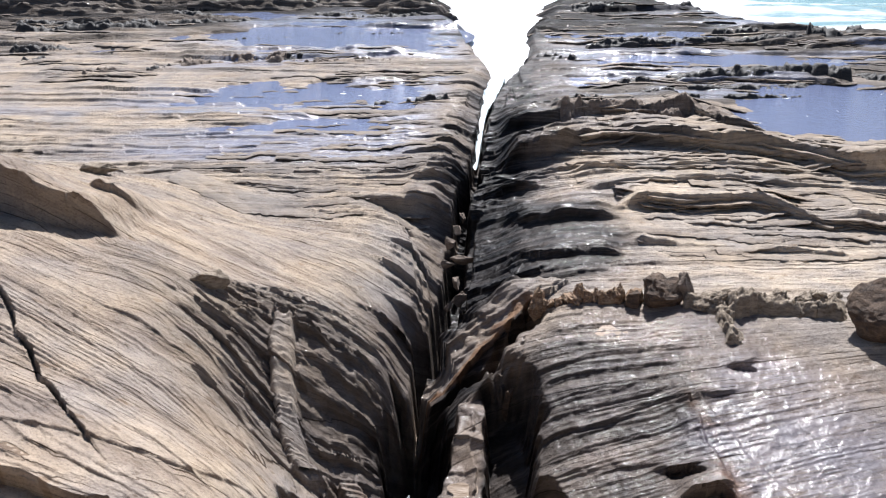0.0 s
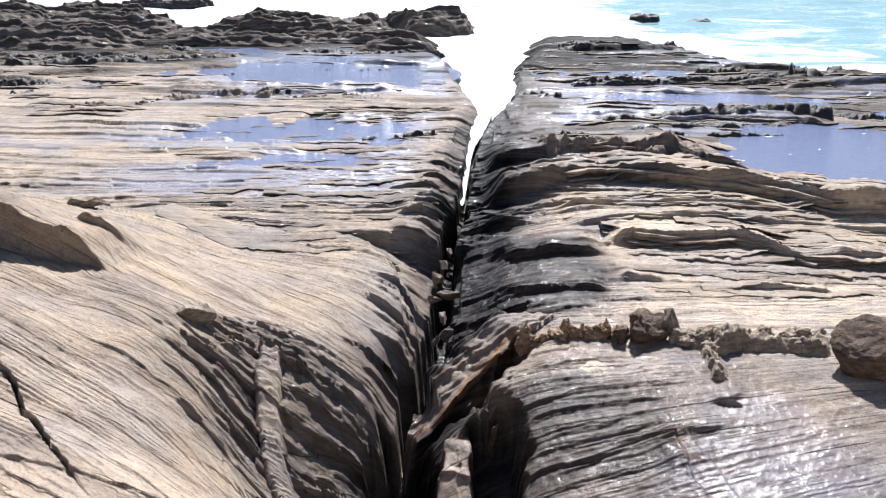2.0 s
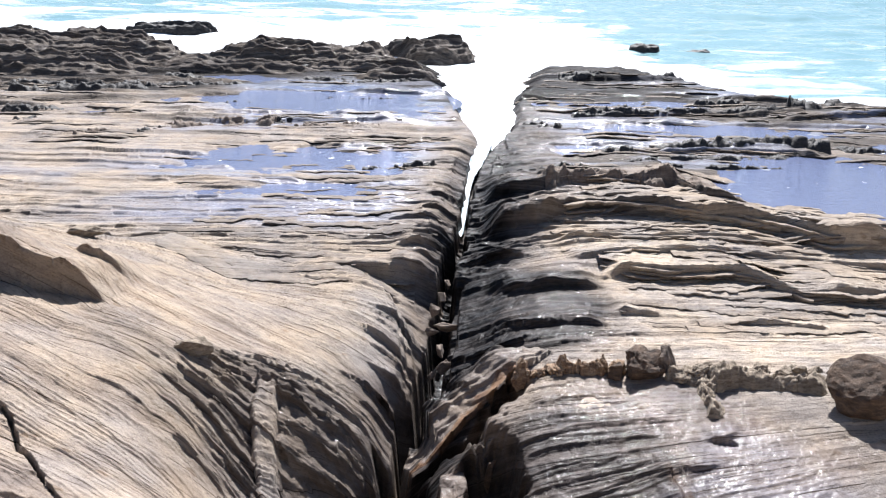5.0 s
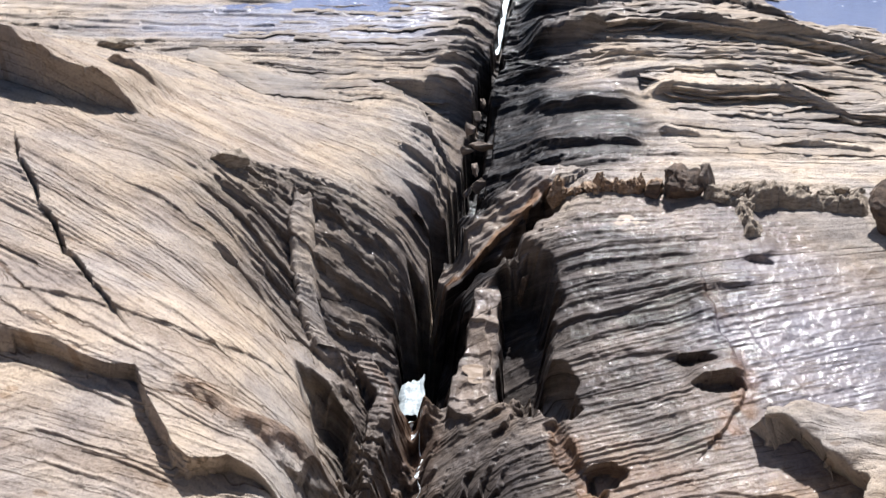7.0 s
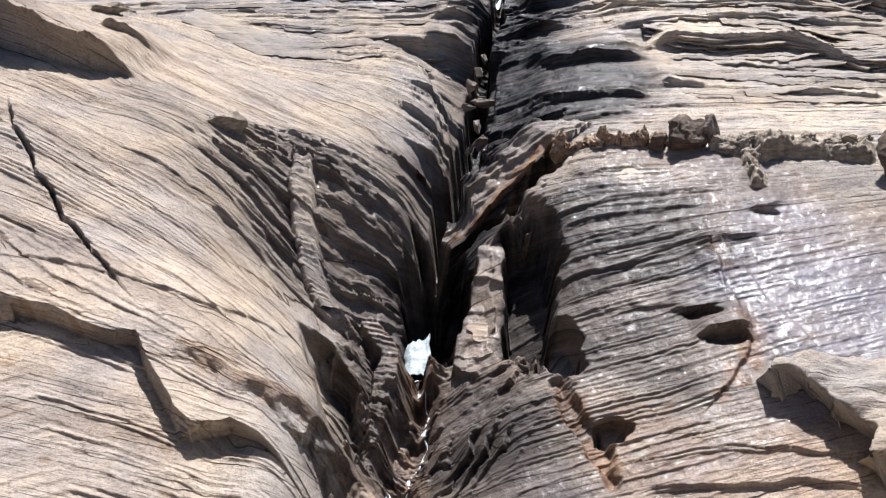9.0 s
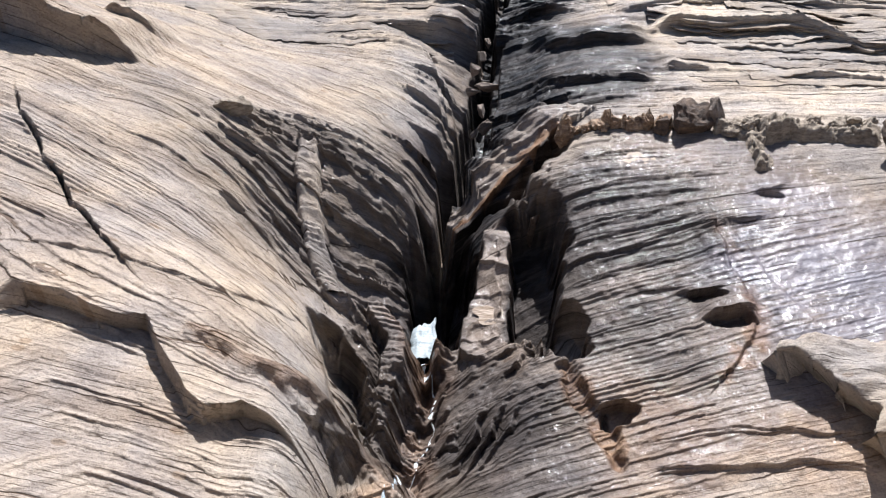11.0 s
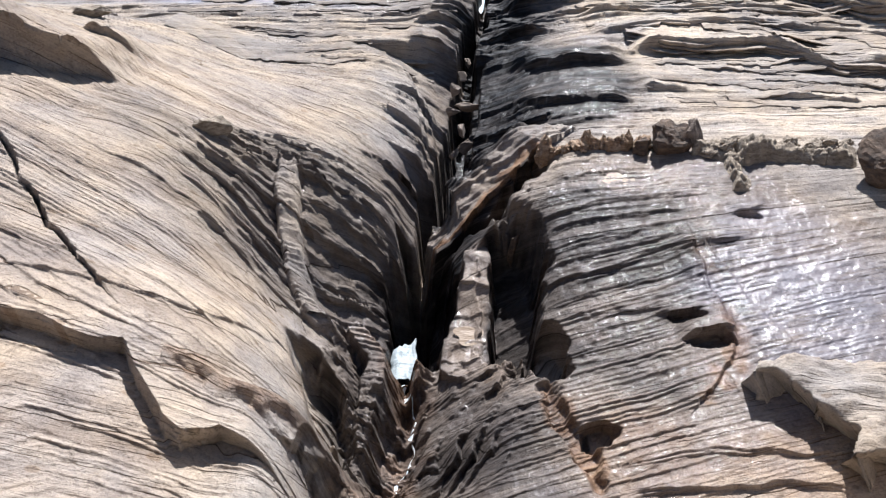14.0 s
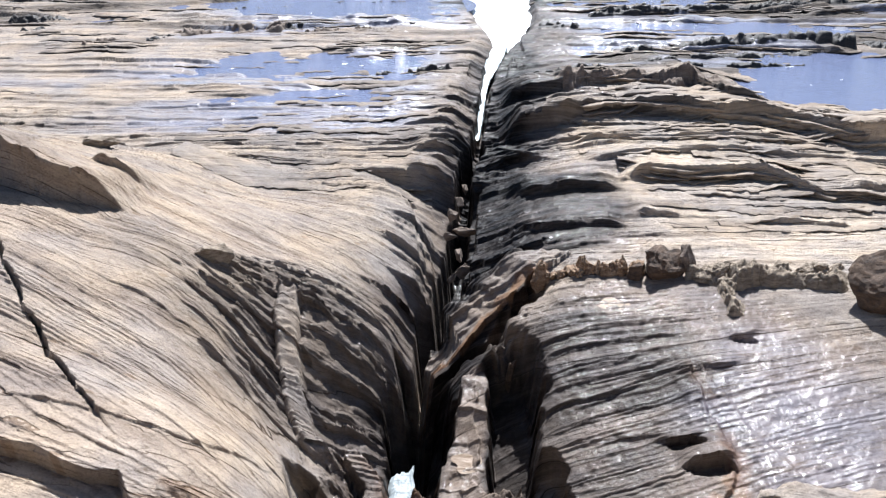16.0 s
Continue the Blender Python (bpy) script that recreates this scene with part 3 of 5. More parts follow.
    rare = nt.nodes.new("ShaderNodeSeparateXYZ")
    L(pock.outputs["Color"], rare.inputs[0])
    blot = math_node(nt, "MULTIPLY", math_node(nt, "MULTIPLY", math_node(nt, "SUBTRACT", 0.15, pock.outputs["Distance"]), 22.0, True), math_node(nt, "GREATER_THAN", rare.outputs[0], 0.8))
    c = mix(nt, math_node(nt, "MULTIPLY", blot, 0.6), c, (0.66, 0.56, 0.47), "MULTIPLY")
    line = ramp(nt, [(0.34, (0.80, 0.78, 0.765)), (0.43, (0.97, 0.97, 0.97)), (0.7, (1.10, 1.09, 1.08))])
    L(fine.outputs[0], line.inputs[0])
    tilt = nt.nodes.new("ShaderNodeSeparateXYZ")
    L(geo.outputs["True Normal"], tilt.inputs[0])
    level = nt.nodes.new("ShaderNodeMapRange")
    for k, v in (("From Min", 0.45), ("From Max", 0.8), ("To Min", 0.5), ("To Max", 1.0)):
        level.inputs[k].default_value = v
    L(tilt.outputs[2], level.inputs["Value"])
    c = mix(nt, level.outputs[0], c, line.outputs[0], "MULTIPLY")
    c = mix(nt, math_node(nt, "MULTIPLY", gap_hair, 0.15), c, (0.42, 0.37, 0.34), "MULTIPLY")
    c = mix(nt, math_node(nt, "MULTIPLY", gap_thin, 0.75), c, (0.30, 0.255, 0.23), "MULTIPLY")
    c = mix(nt, math_node(nt, "MULTIPLY", gap_wide, 0.85), c, (0.24, 0.20, 0.18), "MULTIPLY")
    c = mix(nt, att["pale"], c, mix(nt, 1.0, c, (1.24, 1.24, 1.23), "MULTIPLY"))
    iron = ramp(nt, [(0.35, (0.10, 0.045, 0.02)), (0.5, (0.30, 0.155, 0.07)), (0.65, (0.46, 0.30, 0.16))])
    L(math_node(nt, "ADD", math_node(nt, "MULTIPLY", spot.outputs[0], 0.6), math_node(nt, "MULTIPLY", grain.outputs[0], 0.4)), iron.inputs[0])
    c = mix(nt, att["rust"], c, iron.outputs[0])
    # dark tones of growth and wet rock, also used for painted shade
    weed_shade = ramp(nt, [(0.38, (0.011, 0.010, 0.010)), (0.48, (0.03, 0.025, 0.023)), (0.58, (0.11, 0.095, 0.083)), (0.72, (0.22, 0.195, 0.17))])
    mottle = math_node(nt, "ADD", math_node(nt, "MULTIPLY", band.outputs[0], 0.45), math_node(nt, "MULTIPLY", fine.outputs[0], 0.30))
    L(math_node(nt, "ADD", mottle, math_node(nt, "MULTIPLY", math_node(nt, "ADD", tone_thin, tone_wide), 0.13)), weed_shade.inputs[0])
    c = mix(nt, att["dark"], c, mix(nt, math_node(nt, "MAXIMUM", gap_thin, gap_wide), weed_shade.outputs[0], (0.008, 0.007, 0.007)))
    # where the dark value nears one the colour goes on to black
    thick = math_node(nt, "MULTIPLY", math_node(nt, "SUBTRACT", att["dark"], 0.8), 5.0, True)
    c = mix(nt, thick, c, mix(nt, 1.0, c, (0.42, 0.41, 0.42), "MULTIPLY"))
    soaked = mix(nt, 1.0, mix(nt, 0.7, c, line.outputs[0], "MULTIPLY"), (0.48, 0.455, 0.465), "MULTIPLY")
    c = mix(nt, att["wet"], c, soaked)
    # the sky's blue reflection is put into the film's base colour
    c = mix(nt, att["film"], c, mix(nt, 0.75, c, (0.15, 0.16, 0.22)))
    L(c, bsdf.inputs["Base Color"])
    film = ramp(nt, [(0.40, (0.5, 0.5, 0.5)), (0.62, (0.7, 0.7, 0.7))])
    L(spot.outputs[0], film.inputs[0])
    L(mix(nt, att["film"], mix(nt, att["wet"], (0.9, 0.9, 0.9), film.outputs[0]), (0.22, 0.22, 0.22)), bsdf.inputs["Roughness"])
    high = math_node(nt, "ADD", math_node(nt, "MULTIPLY", fine.outputs[0], 0.6), math_node(nt, "MULTIPLY", grain.outputs[0], 0.8))
    high = math_node(nt, "SUBTRACT", high, math_node(nt, "ADD", math_node(nt, "ADD", gap_wide, math_node(nt, "MULTIPLY", gap_thin, 0.6)), math_node(nt, "MULTIPLY", gap_hair, 0.25)))
    bump = node(nt, "ShaderNodeBump", Strength=1.0, Distance=0.026)
    L(high, bump.inputs["Height"])
    L(math_node(nt, "SUBTRACT", math_node(nt, "SUBTRACT", 1.0, math_node(nt, "MULTIPLY", att["wet"], 0.5)), math_node(nt, "MULTIPLY", att["film"], 0.35), True), bump.inputs["Strength"])
    L(bump.outputs[0], bsdf.inputs["Normal"])
    # a film of water lies on the wet parts
    ripple = node(nt, "ShaderNodeTexNoise", Scale=54.0, Detail=2.0, Roughness=0.5)
    wide = nt.nodes.new("ShaderNodeMapping")
    wide.inputs["Scale"].default_value = (0.65, 1.25, 1.0)
    L(geo.outputs["Position"], wide.inputs[0])
    L(wide.outputs[0], ripple.inputs["Vector"])
    gleam = node(nt, "ShaderNodeBump", Strength=1.0, Distance=0.0078)
    L(ripple.outputs[0], gleam.inputs["Height"])
    L(math_node(nt, "SUBTRACT", 1.0, math_node(nt, "MULTIPLY", att["film"], 0.75)), gleam.inputs["Strength"])
    L(gleam.outputs[0], bsdf.inputs["Coat Normal"])
    wetter = ramp(nt, [(0.38, (1, 1, 1)), (0.58, (0.4, 0.4, 0.4))])
    L(spot.outputs[0], wetter.inputs[0])
    bead = node(nt, "ShaderNodeTexNoise", Scale=15.0, Detail=4.0, Roughness=0.65)
    L(geo.outputs["Position"], bead.inputs["Vector"])
    beads_on = ramp(nt, [(0.43, (0.05, 0.05, 0.05)), (0.53, (1, 1, 1))])
    L(bead.outputs[0], beads_on.inputs[0])
    film_on = math_node(nt, "MULTIPLY", wetter.outputs[0], beads_on.outputs[0])
    sheen = math_node(nt, "MULTIPLY", math_node(nt, "MULTIPLY", att["wet"], film_on), math_node(nt, "SUBTRACT", 1.0, math_node(nt, "MULTIPLY", att["dark"], 0.4)))
    L(math_node(nt, "MAXIMUM", math_node(nt, "MULTIPLY", sheen, 0.85), att["film"]), bsdf.inputs["Coat Weight"])
    L(math_node(nt, "SUBTRACT", 0.10, math_node(nt, "MULTIPLY", att["film"], 0.02)), bsdf.inputs["Coat Roughness"])
    bsdf.inputs["Specular IOR Level"].default_value = 0.12
    bsdf.inputs["Coat IOR"].default_value = 1.4
    return m


def water_material(name, deep, rough, wave):
    m, nt, bsdf = material(name)
    geo = nt.nodes.new("ShaderNodeNewGeometry")
    n = node(nt, "ShaderNodeTexNoise", Scale=wave, Detail=4.0, Roughness=0.55)
    mp = nt.nodes.new("ShaderNodeMapping")
    mp.inputs["Scale"].default_value = (0.5, 1.6, 1.0)
    nt.links.new(geo.outputs["Position"], mp.inputs[0])
    nt.links.new(mp.outputs[0], n.inputs["Vector"])
    bump = node(nt, "ShaderNodeBump", Strength=0.65, Distance=0.045)
    nt.links.new(n.outputs[0], bump.inputs["Height"])
    nt.links.new(bump.outputs[0], bsdf.inputs["Normal"])
    bsdf.inputs["Base Color"].default_value = (*deep, 1)
    bsdf.inputs["Roughness"].default_value = rough
    bsdf.inputs["IOR"].default_value = 1.33
    return m


def sea_material():
    m, nt, bsdf = material("sea_water")
    L = nt.links.new
    geo = nt.nodes.new("ShaderNodeNewGeometry")
    mp = nt.nodes.new("ShaderNodeMapping")
    mp.inputs["Scale"].default_value = (0.35, 1.0, 1.0)
    L(geo.outputs["Position"], mp.inputs[0])
    n = node(nt, "ShaderNodeTexNoise", Scale=0.22, Detail=8.0, Roughness=0.68, Distortion=0.6)
    L(mp.outputs[0], n.inputs["Vector"])
    sep = nt.nodes.new("ShaderNodeSeparateXYZ")
    L(geo.outputs["Position"], sep.inputs[0])
    far = nt.nodes.new("ShaderNodeMapRange")
    for k, v in (("From Min", 44), ("From Max", 95), ("To Min", 0.28), ("To Max", -0.06)):
        far.inputs[k].default_value = v
    L(sep.outputs[1], far.inputs["Value"])
    side = nt.nodes.new("ShaderNodeMapRange")
    for k, v in (("From Min", 10), ("From Max", 17), ("To Min", 0.0), ("To Max", -0.24)):
        side.inputs[k].default_value = v
    L(sep.outputs[0], side.inputs["Value"])
    f = math_node(nt, "ADD", math_node(nt, "ADD", n.outputs[0], far.outputs[0]), side.outputs[0])
    foam = ramp(nt, [(0.47, (0, 0, 0)), (0.56, (0.45, 0.45, 0.45)), (0.62, (1, 1, 1))])
    L(f, foam.inputs[0])
    c = mix(nt, foam.outputs[0], (0.165, 0.29, 0.31), (0.72, 0.74, 0.74))
    L(c, bsdf.inputs["Base Color"])
    r = ramp(nt, [(0, (0.12,) * 3), (1, (0.8,) * 3)])
    L(foam.outputs[0], r.inputs[0])
    L(r.outputs[0], bsdf.inputs["Roughness"])
    bump = node(nt, "ShaderNodeBump", Strength=0.5, Distance=0.3)
    L(n.outputs[0], bump.inputs["Height"])
    L(bump.outputs[0], bsdf.inputs["Normal"])
    return m


BEDROCK = bedrock_material()
SEA = sea_material()
# pool blue is mostly sky reflection painted as base colour
POOL = water_material("pool_water", (0.11, 0.13, 0.21), 0.1, 9.0)


def stone_material(name, dark, mid, light, rough=0.85, scale=9.0):
    m, nt, bsdf = material(name)
    L = nt.links.new
    geo = nt.nodes.new("ShaderNodeNewGeometry")
    mp = nt.nodes.new("ShaderNodeMapping")
    mp.inputs["Scale"].default_value = (0.5, 0.8, 1.6)
    L(geo.outputs["Position"], mp.inputs[0])
    n1 = node(nt, "ShaderNodeTexNoise", Scale=scale, Detail=6.0, Roughness=0.65)
    n2 = node(nt, "ShaderNodeTexNoise", Scale=scale * 7, Detail=4.0, Roughness=0.7)
    L(mp.outputs[0], n1.inputs["Vector"])
    L(mp.outputs[0], n2.inputs["Vector"])
    r = ramp(nt, [(0.36, dark), (0.5, mid), (0.66, light)])
    L(math_node(nt, "ADD", math_node(nt, "MULTIPLY", n1.outputs[0], 0.65), math_node(nt, "MULTIPLY", n2.outputs[0], 0.35)), r.inputs[0])
    L(r.outputs[0], bsdf.inputs["Base Color"])
    bsdf.inputs["Roughness"].default_value = rough
    bump = node(nt, "ShaderNodeBump", Strength=0.9, Distance=0.03)
    L(math_node(nt, "ADD", n1.outputs[0], math_node(nt, "MULTIPLY", n2.outputs[0], 0.4)), bump.inputs["Height"])
    L(bump.outputs[0], bsdf.inputs["Normal"])
    return m


def foam_material(name, low, high):
    """White water: bubbles over clear water."""
    m, nt, bsdf = material(name)
    L = nt.links.new
    geo = nt.nodes.new("ShaderNodeNewGeometry")
    mp = nt.nodes.new("ShaderNodeMapping")
    mp.inputs["Scale"].default_value = (5.0, 1.0, 1.0)
    L(geo.outputs["Position"], mp.inputs[0])
    n = node(nt, "ShaderNodeTexNoise", Scale=2.2, Detail=6.0, Roughness=0.65)
    L(mp.outputs[0], n.inputs["Vector"])
    r = ramp(nt, [(low, (0.34, 0.42, 0.46)), (high, (0.88, 0.9, 0.9))])
    L(n.outputs[0], r.inputs[0])
    L(r.outputs[0], bsdf.inputs["Base Color"])
    bsdf.inputs["Roughness"].default_value = 0.45
    bump = node(nt, "ShaderNodeBump", Strength=0.6, Distance=0.05)
    L(n.outputs[0], bump.inputs["Height"])
    L(bump.outputs[0], bsdf.inputs["Normal"])
    return m


CRUST = stone_material("ironstone", (0.06, 0.032, 0.018), (0.21, 0.13, 0.075), (0.40, 0.31, 0.21))
GREY_CRUST = stone_material("grey_crust", (0.075, 0.056, 0.039), (0.225, 0.178, 0.13), (0.36, 0.305, 0.235), 0.9, 14.0)
BROWN = stone_material("brown_rock", (0.07, 0.05, 0.037), (0.15, 0.115, 0.09), (0.25, 0.2, 0.16), 0.9, 5.0)
BOULDER = stone_material("boulder_rock", (0.025, 0.016, 0.010), (0.075, 0.047, 0.03), (0.16, 0.105, 0.066))
MUSSEL = stone_material("mussel_rock", (0.007, 0.006, 0.006), (0.02, 0.017, 0.015), (0.065, 0.055, 0.047), 0.7, 4.0)
FOAM = foam_material("surf_foam", 0.25, 0.42)
STREAM = foam_material("stream_water", 0.40, 0.60)
MILKY = water_material("milky_water", (0.3, 0.34, 0.35), 0.5, 9.0)


# ---------------------------------------------------------------- building helpers
def mesh_object(name, verts, faces, mat, parent=None, soft=True):
    me = bpy.data.meshes.new(name)
    me.from_pydata([tuple(v) for v in verts], [], faces)
    me.materials.append(mat)
    if soft:
        me.shade_smooth()
    ob = new(name, me)
    if parent:
        ob.parent = parent
    return ob


def grid_mesh(name, X, Y, Z, mat, attributes=(), drop=None, soft=True):
    """A sheet over arrays of one shape."""
    rows, cols = X.shape
    idx = np.arange(rows * cols).reshape(rows, cols)
    quads = np.stack([idx[:-1, :-1], idx[:-1, 1:], idx[1:, 1:], idx[1:, :-1]], -1).reshape(-1, 4)
    if drop is not None:
        quads = quads[~drop.reshape(-1)[quads].all(1)]
    me = bpy.data.meshes.new(name)
    me.vertices.add(rows * cols)
    me.vertices.foreach_set("co", np.stack([X, Y, Z], -1).astype(np.float32).ravel())
    me.loops.add(quads.size)
    me.loops.foreach_set("vertex_index", quads.astype(np.int32).ravel())
    me.polygons.add(len(quads))
    me.polygons.foreach_set("loop_start", np.arange(0, quads.size, 4, dtype=np.int32))
    me.update(calc_edges=True)
    me.validate()
    for k, v in dict(attributes).items():
        a = me.attributes.new(k, "FLOAT", "POINT")
        a.data.foreach_set("value", v.astype(np.float32).ravel())
    me.materials.append(mat)
    if soft:
        me.shade_smooth()
    return new(name, me)


# ---------------------------------------------------------------- ground
DETAIL = 1.0
az = np.radians(np.concatenate([np.linspace(-180, -33, 56)[:-1], np.linspace(-33, 33, int(1000 * DETAIL)), np.linspace(33, 180, 56)[1:]]))
low = np.radians(np.concatenate([np.linspace(57, 20, int(840 * DETAIL)), np.linspace(20, 7.6, int(560 * DETAIL))[1:]]))
reach = np.concatenate([np.linspace(0.001, 7 / np.tan(low[0]), 24)[:-1], 7 / np.tan(low), np.geomspace(7 / np.tan(low[-1]), 400, 40)[1:]])
GA, GR = np.meshgrid(az, reach)
GX, GY = GR * np.sin(GA), GR * np.cos(GA)
GZ, BED, GS = ground_height(GX.ravel(), GY.ravel())
GZ, BED, GS = (v.reshape(GX.shape) for v in (GZ, BED, GS))


# riser feet in view are pushed away from the camera, behind their lips, for overhang shadows
top = GZ.copy()
for k in range(1, 10):
    top[:-k] = np.maximum(top[:-k], GZ[k:])
push_back = np.clip(0.6 * (top - GZ) - 0.01, 0.0, 0.22) * (1 - 0.75 * smooth(20, 25, GR)) * smooth(4.5, 5.5, GR) * (1 - smooth(42, 46, GR)) * (np.abs(GA) < 0.57)
for _ in range(2):
    push_back[:, 1:-1] = (push_back[:, :-2] + push_back[:, 1:-1] + push_back[:, 2:]) / 3
    push_back[1:-1] = (push_back[:-2] + 2 * push_back[1:-1] + push_back[2:]) / 4
VX, VY = (GR + push_back) * np.sin(GA), (GR + push_back) * np.cos(GA)


def wetness(x, y, s):
    w = blob(x, y, 3.1, 10.9, 2.4, 2.2, 10, seed=1)
    w = np.maximum(w, blob(x, y, 4.6, 9.4, 2.0, 1.5, 0, seed=2))
    w = np.maximum(w, blob(x, y, 1.8, 8.1, 2.0, 1.5, 0, 0.2, 0.4, seed=3) * 0.9)
    w = np.maximum(w, (1 - smooth(0.9, 1.9, np.abs(s - 0.6) + 0.5 * fbm(x * .5, y * .5, 111, 4))) * smooth(6, 9, y) * 0.9)
    w = np.maximum(w, blob(x, y, 2.3, 16.6, 1.6, 2.4, 0, 0.3, 0.3, 4))
    w = np.maximum(w, 0.8 * blob(x, y, -0.1, 8.2, 1.1, 1.6, 0, 0.3, 0.3, 23))
    w = np.maximum(w, 0.7 * blob(x, y, -1.6, 11.2, 1.0, 1.3, -20, 0.5, 0.4, 24))
    w = np.maximum(w, 0.9 * blob(x, y, 4.4, 9.3, 2.2, 1.9, 0, 0.3, 0.3, 25))
    spur = trace(x, y, SPUR)[0]
    w = np.where((spur < 0.9) & (y < 14.5), np.minimum(w, 0.75), w)
    far = smooth(18.5, 23.0, y + 0.3 * x * (x < 0) - 1.3 * np.maximum(x - 2.0, 0) * (y < 24.5) + 2.2 * fbm(x * 0.2, y * 0.35, 113, 4))
    far = far * np.where(x < 0, 0.32 - 0.15 * smooth(33, 38, y), 0.36)
    return np.clip(np.maximum(w, far), 0, 1)


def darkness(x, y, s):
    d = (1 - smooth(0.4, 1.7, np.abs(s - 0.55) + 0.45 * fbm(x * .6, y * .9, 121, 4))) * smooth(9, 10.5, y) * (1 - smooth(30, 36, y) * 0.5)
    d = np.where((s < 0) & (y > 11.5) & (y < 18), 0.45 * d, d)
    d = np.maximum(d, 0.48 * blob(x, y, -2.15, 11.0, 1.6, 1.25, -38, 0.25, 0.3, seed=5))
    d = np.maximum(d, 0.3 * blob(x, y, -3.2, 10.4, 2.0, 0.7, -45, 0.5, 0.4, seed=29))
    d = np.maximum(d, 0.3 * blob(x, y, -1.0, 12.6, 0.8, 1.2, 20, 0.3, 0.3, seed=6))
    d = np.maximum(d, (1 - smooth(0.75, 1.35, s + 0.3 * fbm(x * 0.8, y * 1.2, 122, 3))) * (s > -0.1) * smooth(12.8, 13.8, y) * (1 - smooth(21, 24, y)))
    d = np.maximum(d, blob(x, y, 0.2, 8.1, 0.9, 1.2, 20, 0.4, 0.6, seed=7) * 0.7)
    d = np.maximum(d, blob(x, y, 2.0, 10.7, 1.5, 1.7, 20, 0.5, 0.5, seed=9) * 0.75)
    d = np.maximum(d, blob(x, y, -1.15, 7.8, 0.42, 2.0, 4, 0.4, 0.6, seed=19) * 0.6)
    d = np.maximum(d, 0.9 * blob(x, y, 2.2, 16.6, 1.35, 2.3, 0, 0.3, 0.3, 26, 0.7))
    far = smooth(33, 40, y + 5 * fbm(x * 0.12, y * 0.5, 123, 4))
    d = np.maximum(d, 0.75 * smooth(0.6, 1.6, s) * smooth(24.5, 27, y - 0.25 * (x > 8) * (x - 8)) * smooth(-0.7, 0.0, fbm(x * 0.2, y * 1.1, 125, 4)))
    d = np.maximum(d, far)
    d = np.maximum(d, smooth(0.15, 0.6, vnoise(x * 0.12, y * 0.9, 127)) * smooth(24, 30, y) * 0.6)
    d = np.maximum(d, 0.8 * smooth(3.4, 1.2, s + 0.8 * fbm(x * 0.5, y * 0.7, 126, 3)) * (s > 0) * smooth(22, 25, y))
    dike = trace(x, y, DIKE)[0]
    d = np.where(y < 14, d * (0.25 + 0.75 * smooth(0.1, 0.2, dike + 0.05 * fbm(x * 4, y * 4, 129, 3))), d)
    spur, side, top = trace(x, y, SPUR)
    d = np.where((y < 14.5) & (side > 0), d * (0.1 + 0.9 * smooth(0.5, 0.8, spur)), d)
    # shade of the hollow is painted in, along with its wet black growth
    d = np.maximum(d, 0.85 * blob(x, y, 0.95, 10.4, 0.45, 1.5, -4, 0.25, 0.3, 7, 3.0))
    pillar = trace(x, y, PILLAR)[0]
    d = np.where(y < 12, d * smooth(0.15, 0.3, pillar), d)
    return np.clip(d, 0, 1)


def rustiness(x, y):
    # the dry left bank is a little warmer
    r = 0.09 * smooth(-1.6, -2.8, x) * (1 - smooth(15, 19, y))
    for line in (SEAM, SEAM_LOW):
        d, side, val = trace(x, y, line)
        r = np.maximum(r, (1 - smooth(0.05, 0.18, d + 0.12 * fbm(x * 4, y * 4, 131, 3))) * 0.6)
    r = np.maximum(r, blob(x, y, 3.2, 7.0, 1.6, 0.8, 0, 0.5, 0.6, 15) * 0.3)
    r = np.maximum(r, blob(x, y, -0.55, 9.0, 0.35, 0.8, 0, 0.5, 0.5, 16) * 0.7)
    r = np.maximum(r, (1 - smooth(0.1, 0.45, trace(x, y, RUNNEL)[0] + 0.2 * fbm(x * 4, y * 4, 137, 3))) * 0.4)
    d, side, val = trace(x, y, SPUR)
    r = np.maximum(r, (1 - smooth(0.08, 0.2, d + 0.12 * fbm(x * 5, y * 5, 133, 3))) * 0.8 * (y < 14.5))
    r = np.maximum(r, (1 - smooth(0.05, 0.25, trace(x, y, RIDGE[1:])[0] + 0.12 * fbm(x * 5, y * 5, 135, 3))) * 0.3)
    return np.clip(r, 0, 1)


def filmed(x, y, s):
    """Where a thin sheet of water stands on the platform; it carries the painted sky tint."""
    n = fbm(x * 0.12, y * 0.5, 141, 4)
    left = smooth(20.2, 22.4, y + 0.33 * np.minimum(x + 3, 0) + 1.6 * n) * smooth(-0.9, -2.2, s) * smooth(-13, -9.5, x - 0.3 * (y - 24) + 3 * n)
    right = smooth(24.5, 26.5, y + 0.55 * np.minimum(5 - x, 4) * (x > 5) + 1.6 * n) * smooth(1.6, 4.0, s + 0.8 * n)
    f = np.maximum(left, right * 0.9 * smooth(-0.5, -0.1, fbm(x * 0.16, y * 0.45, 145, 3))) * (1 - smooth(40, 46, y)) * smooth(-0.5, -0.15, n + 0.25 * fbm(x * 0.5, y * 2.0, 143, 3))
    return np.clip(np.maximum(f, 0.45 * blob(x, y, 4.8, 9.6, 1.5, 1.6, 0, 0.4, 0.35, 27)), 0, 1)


def lightened(x, y):
    """Where the colour is lighter: the terrace beyond the ironstone ridge, and far left."""
    return np.maximum(blob(x, y, 8.0, 17.5, 5.2, 4.6, 0, 0.25, 0.25, 28, 0.5), 0.8 * blob(x, y, -13.0, 28.0, 8.0, 8.0, 0, 0.4, 0.3, 29, 0.4))


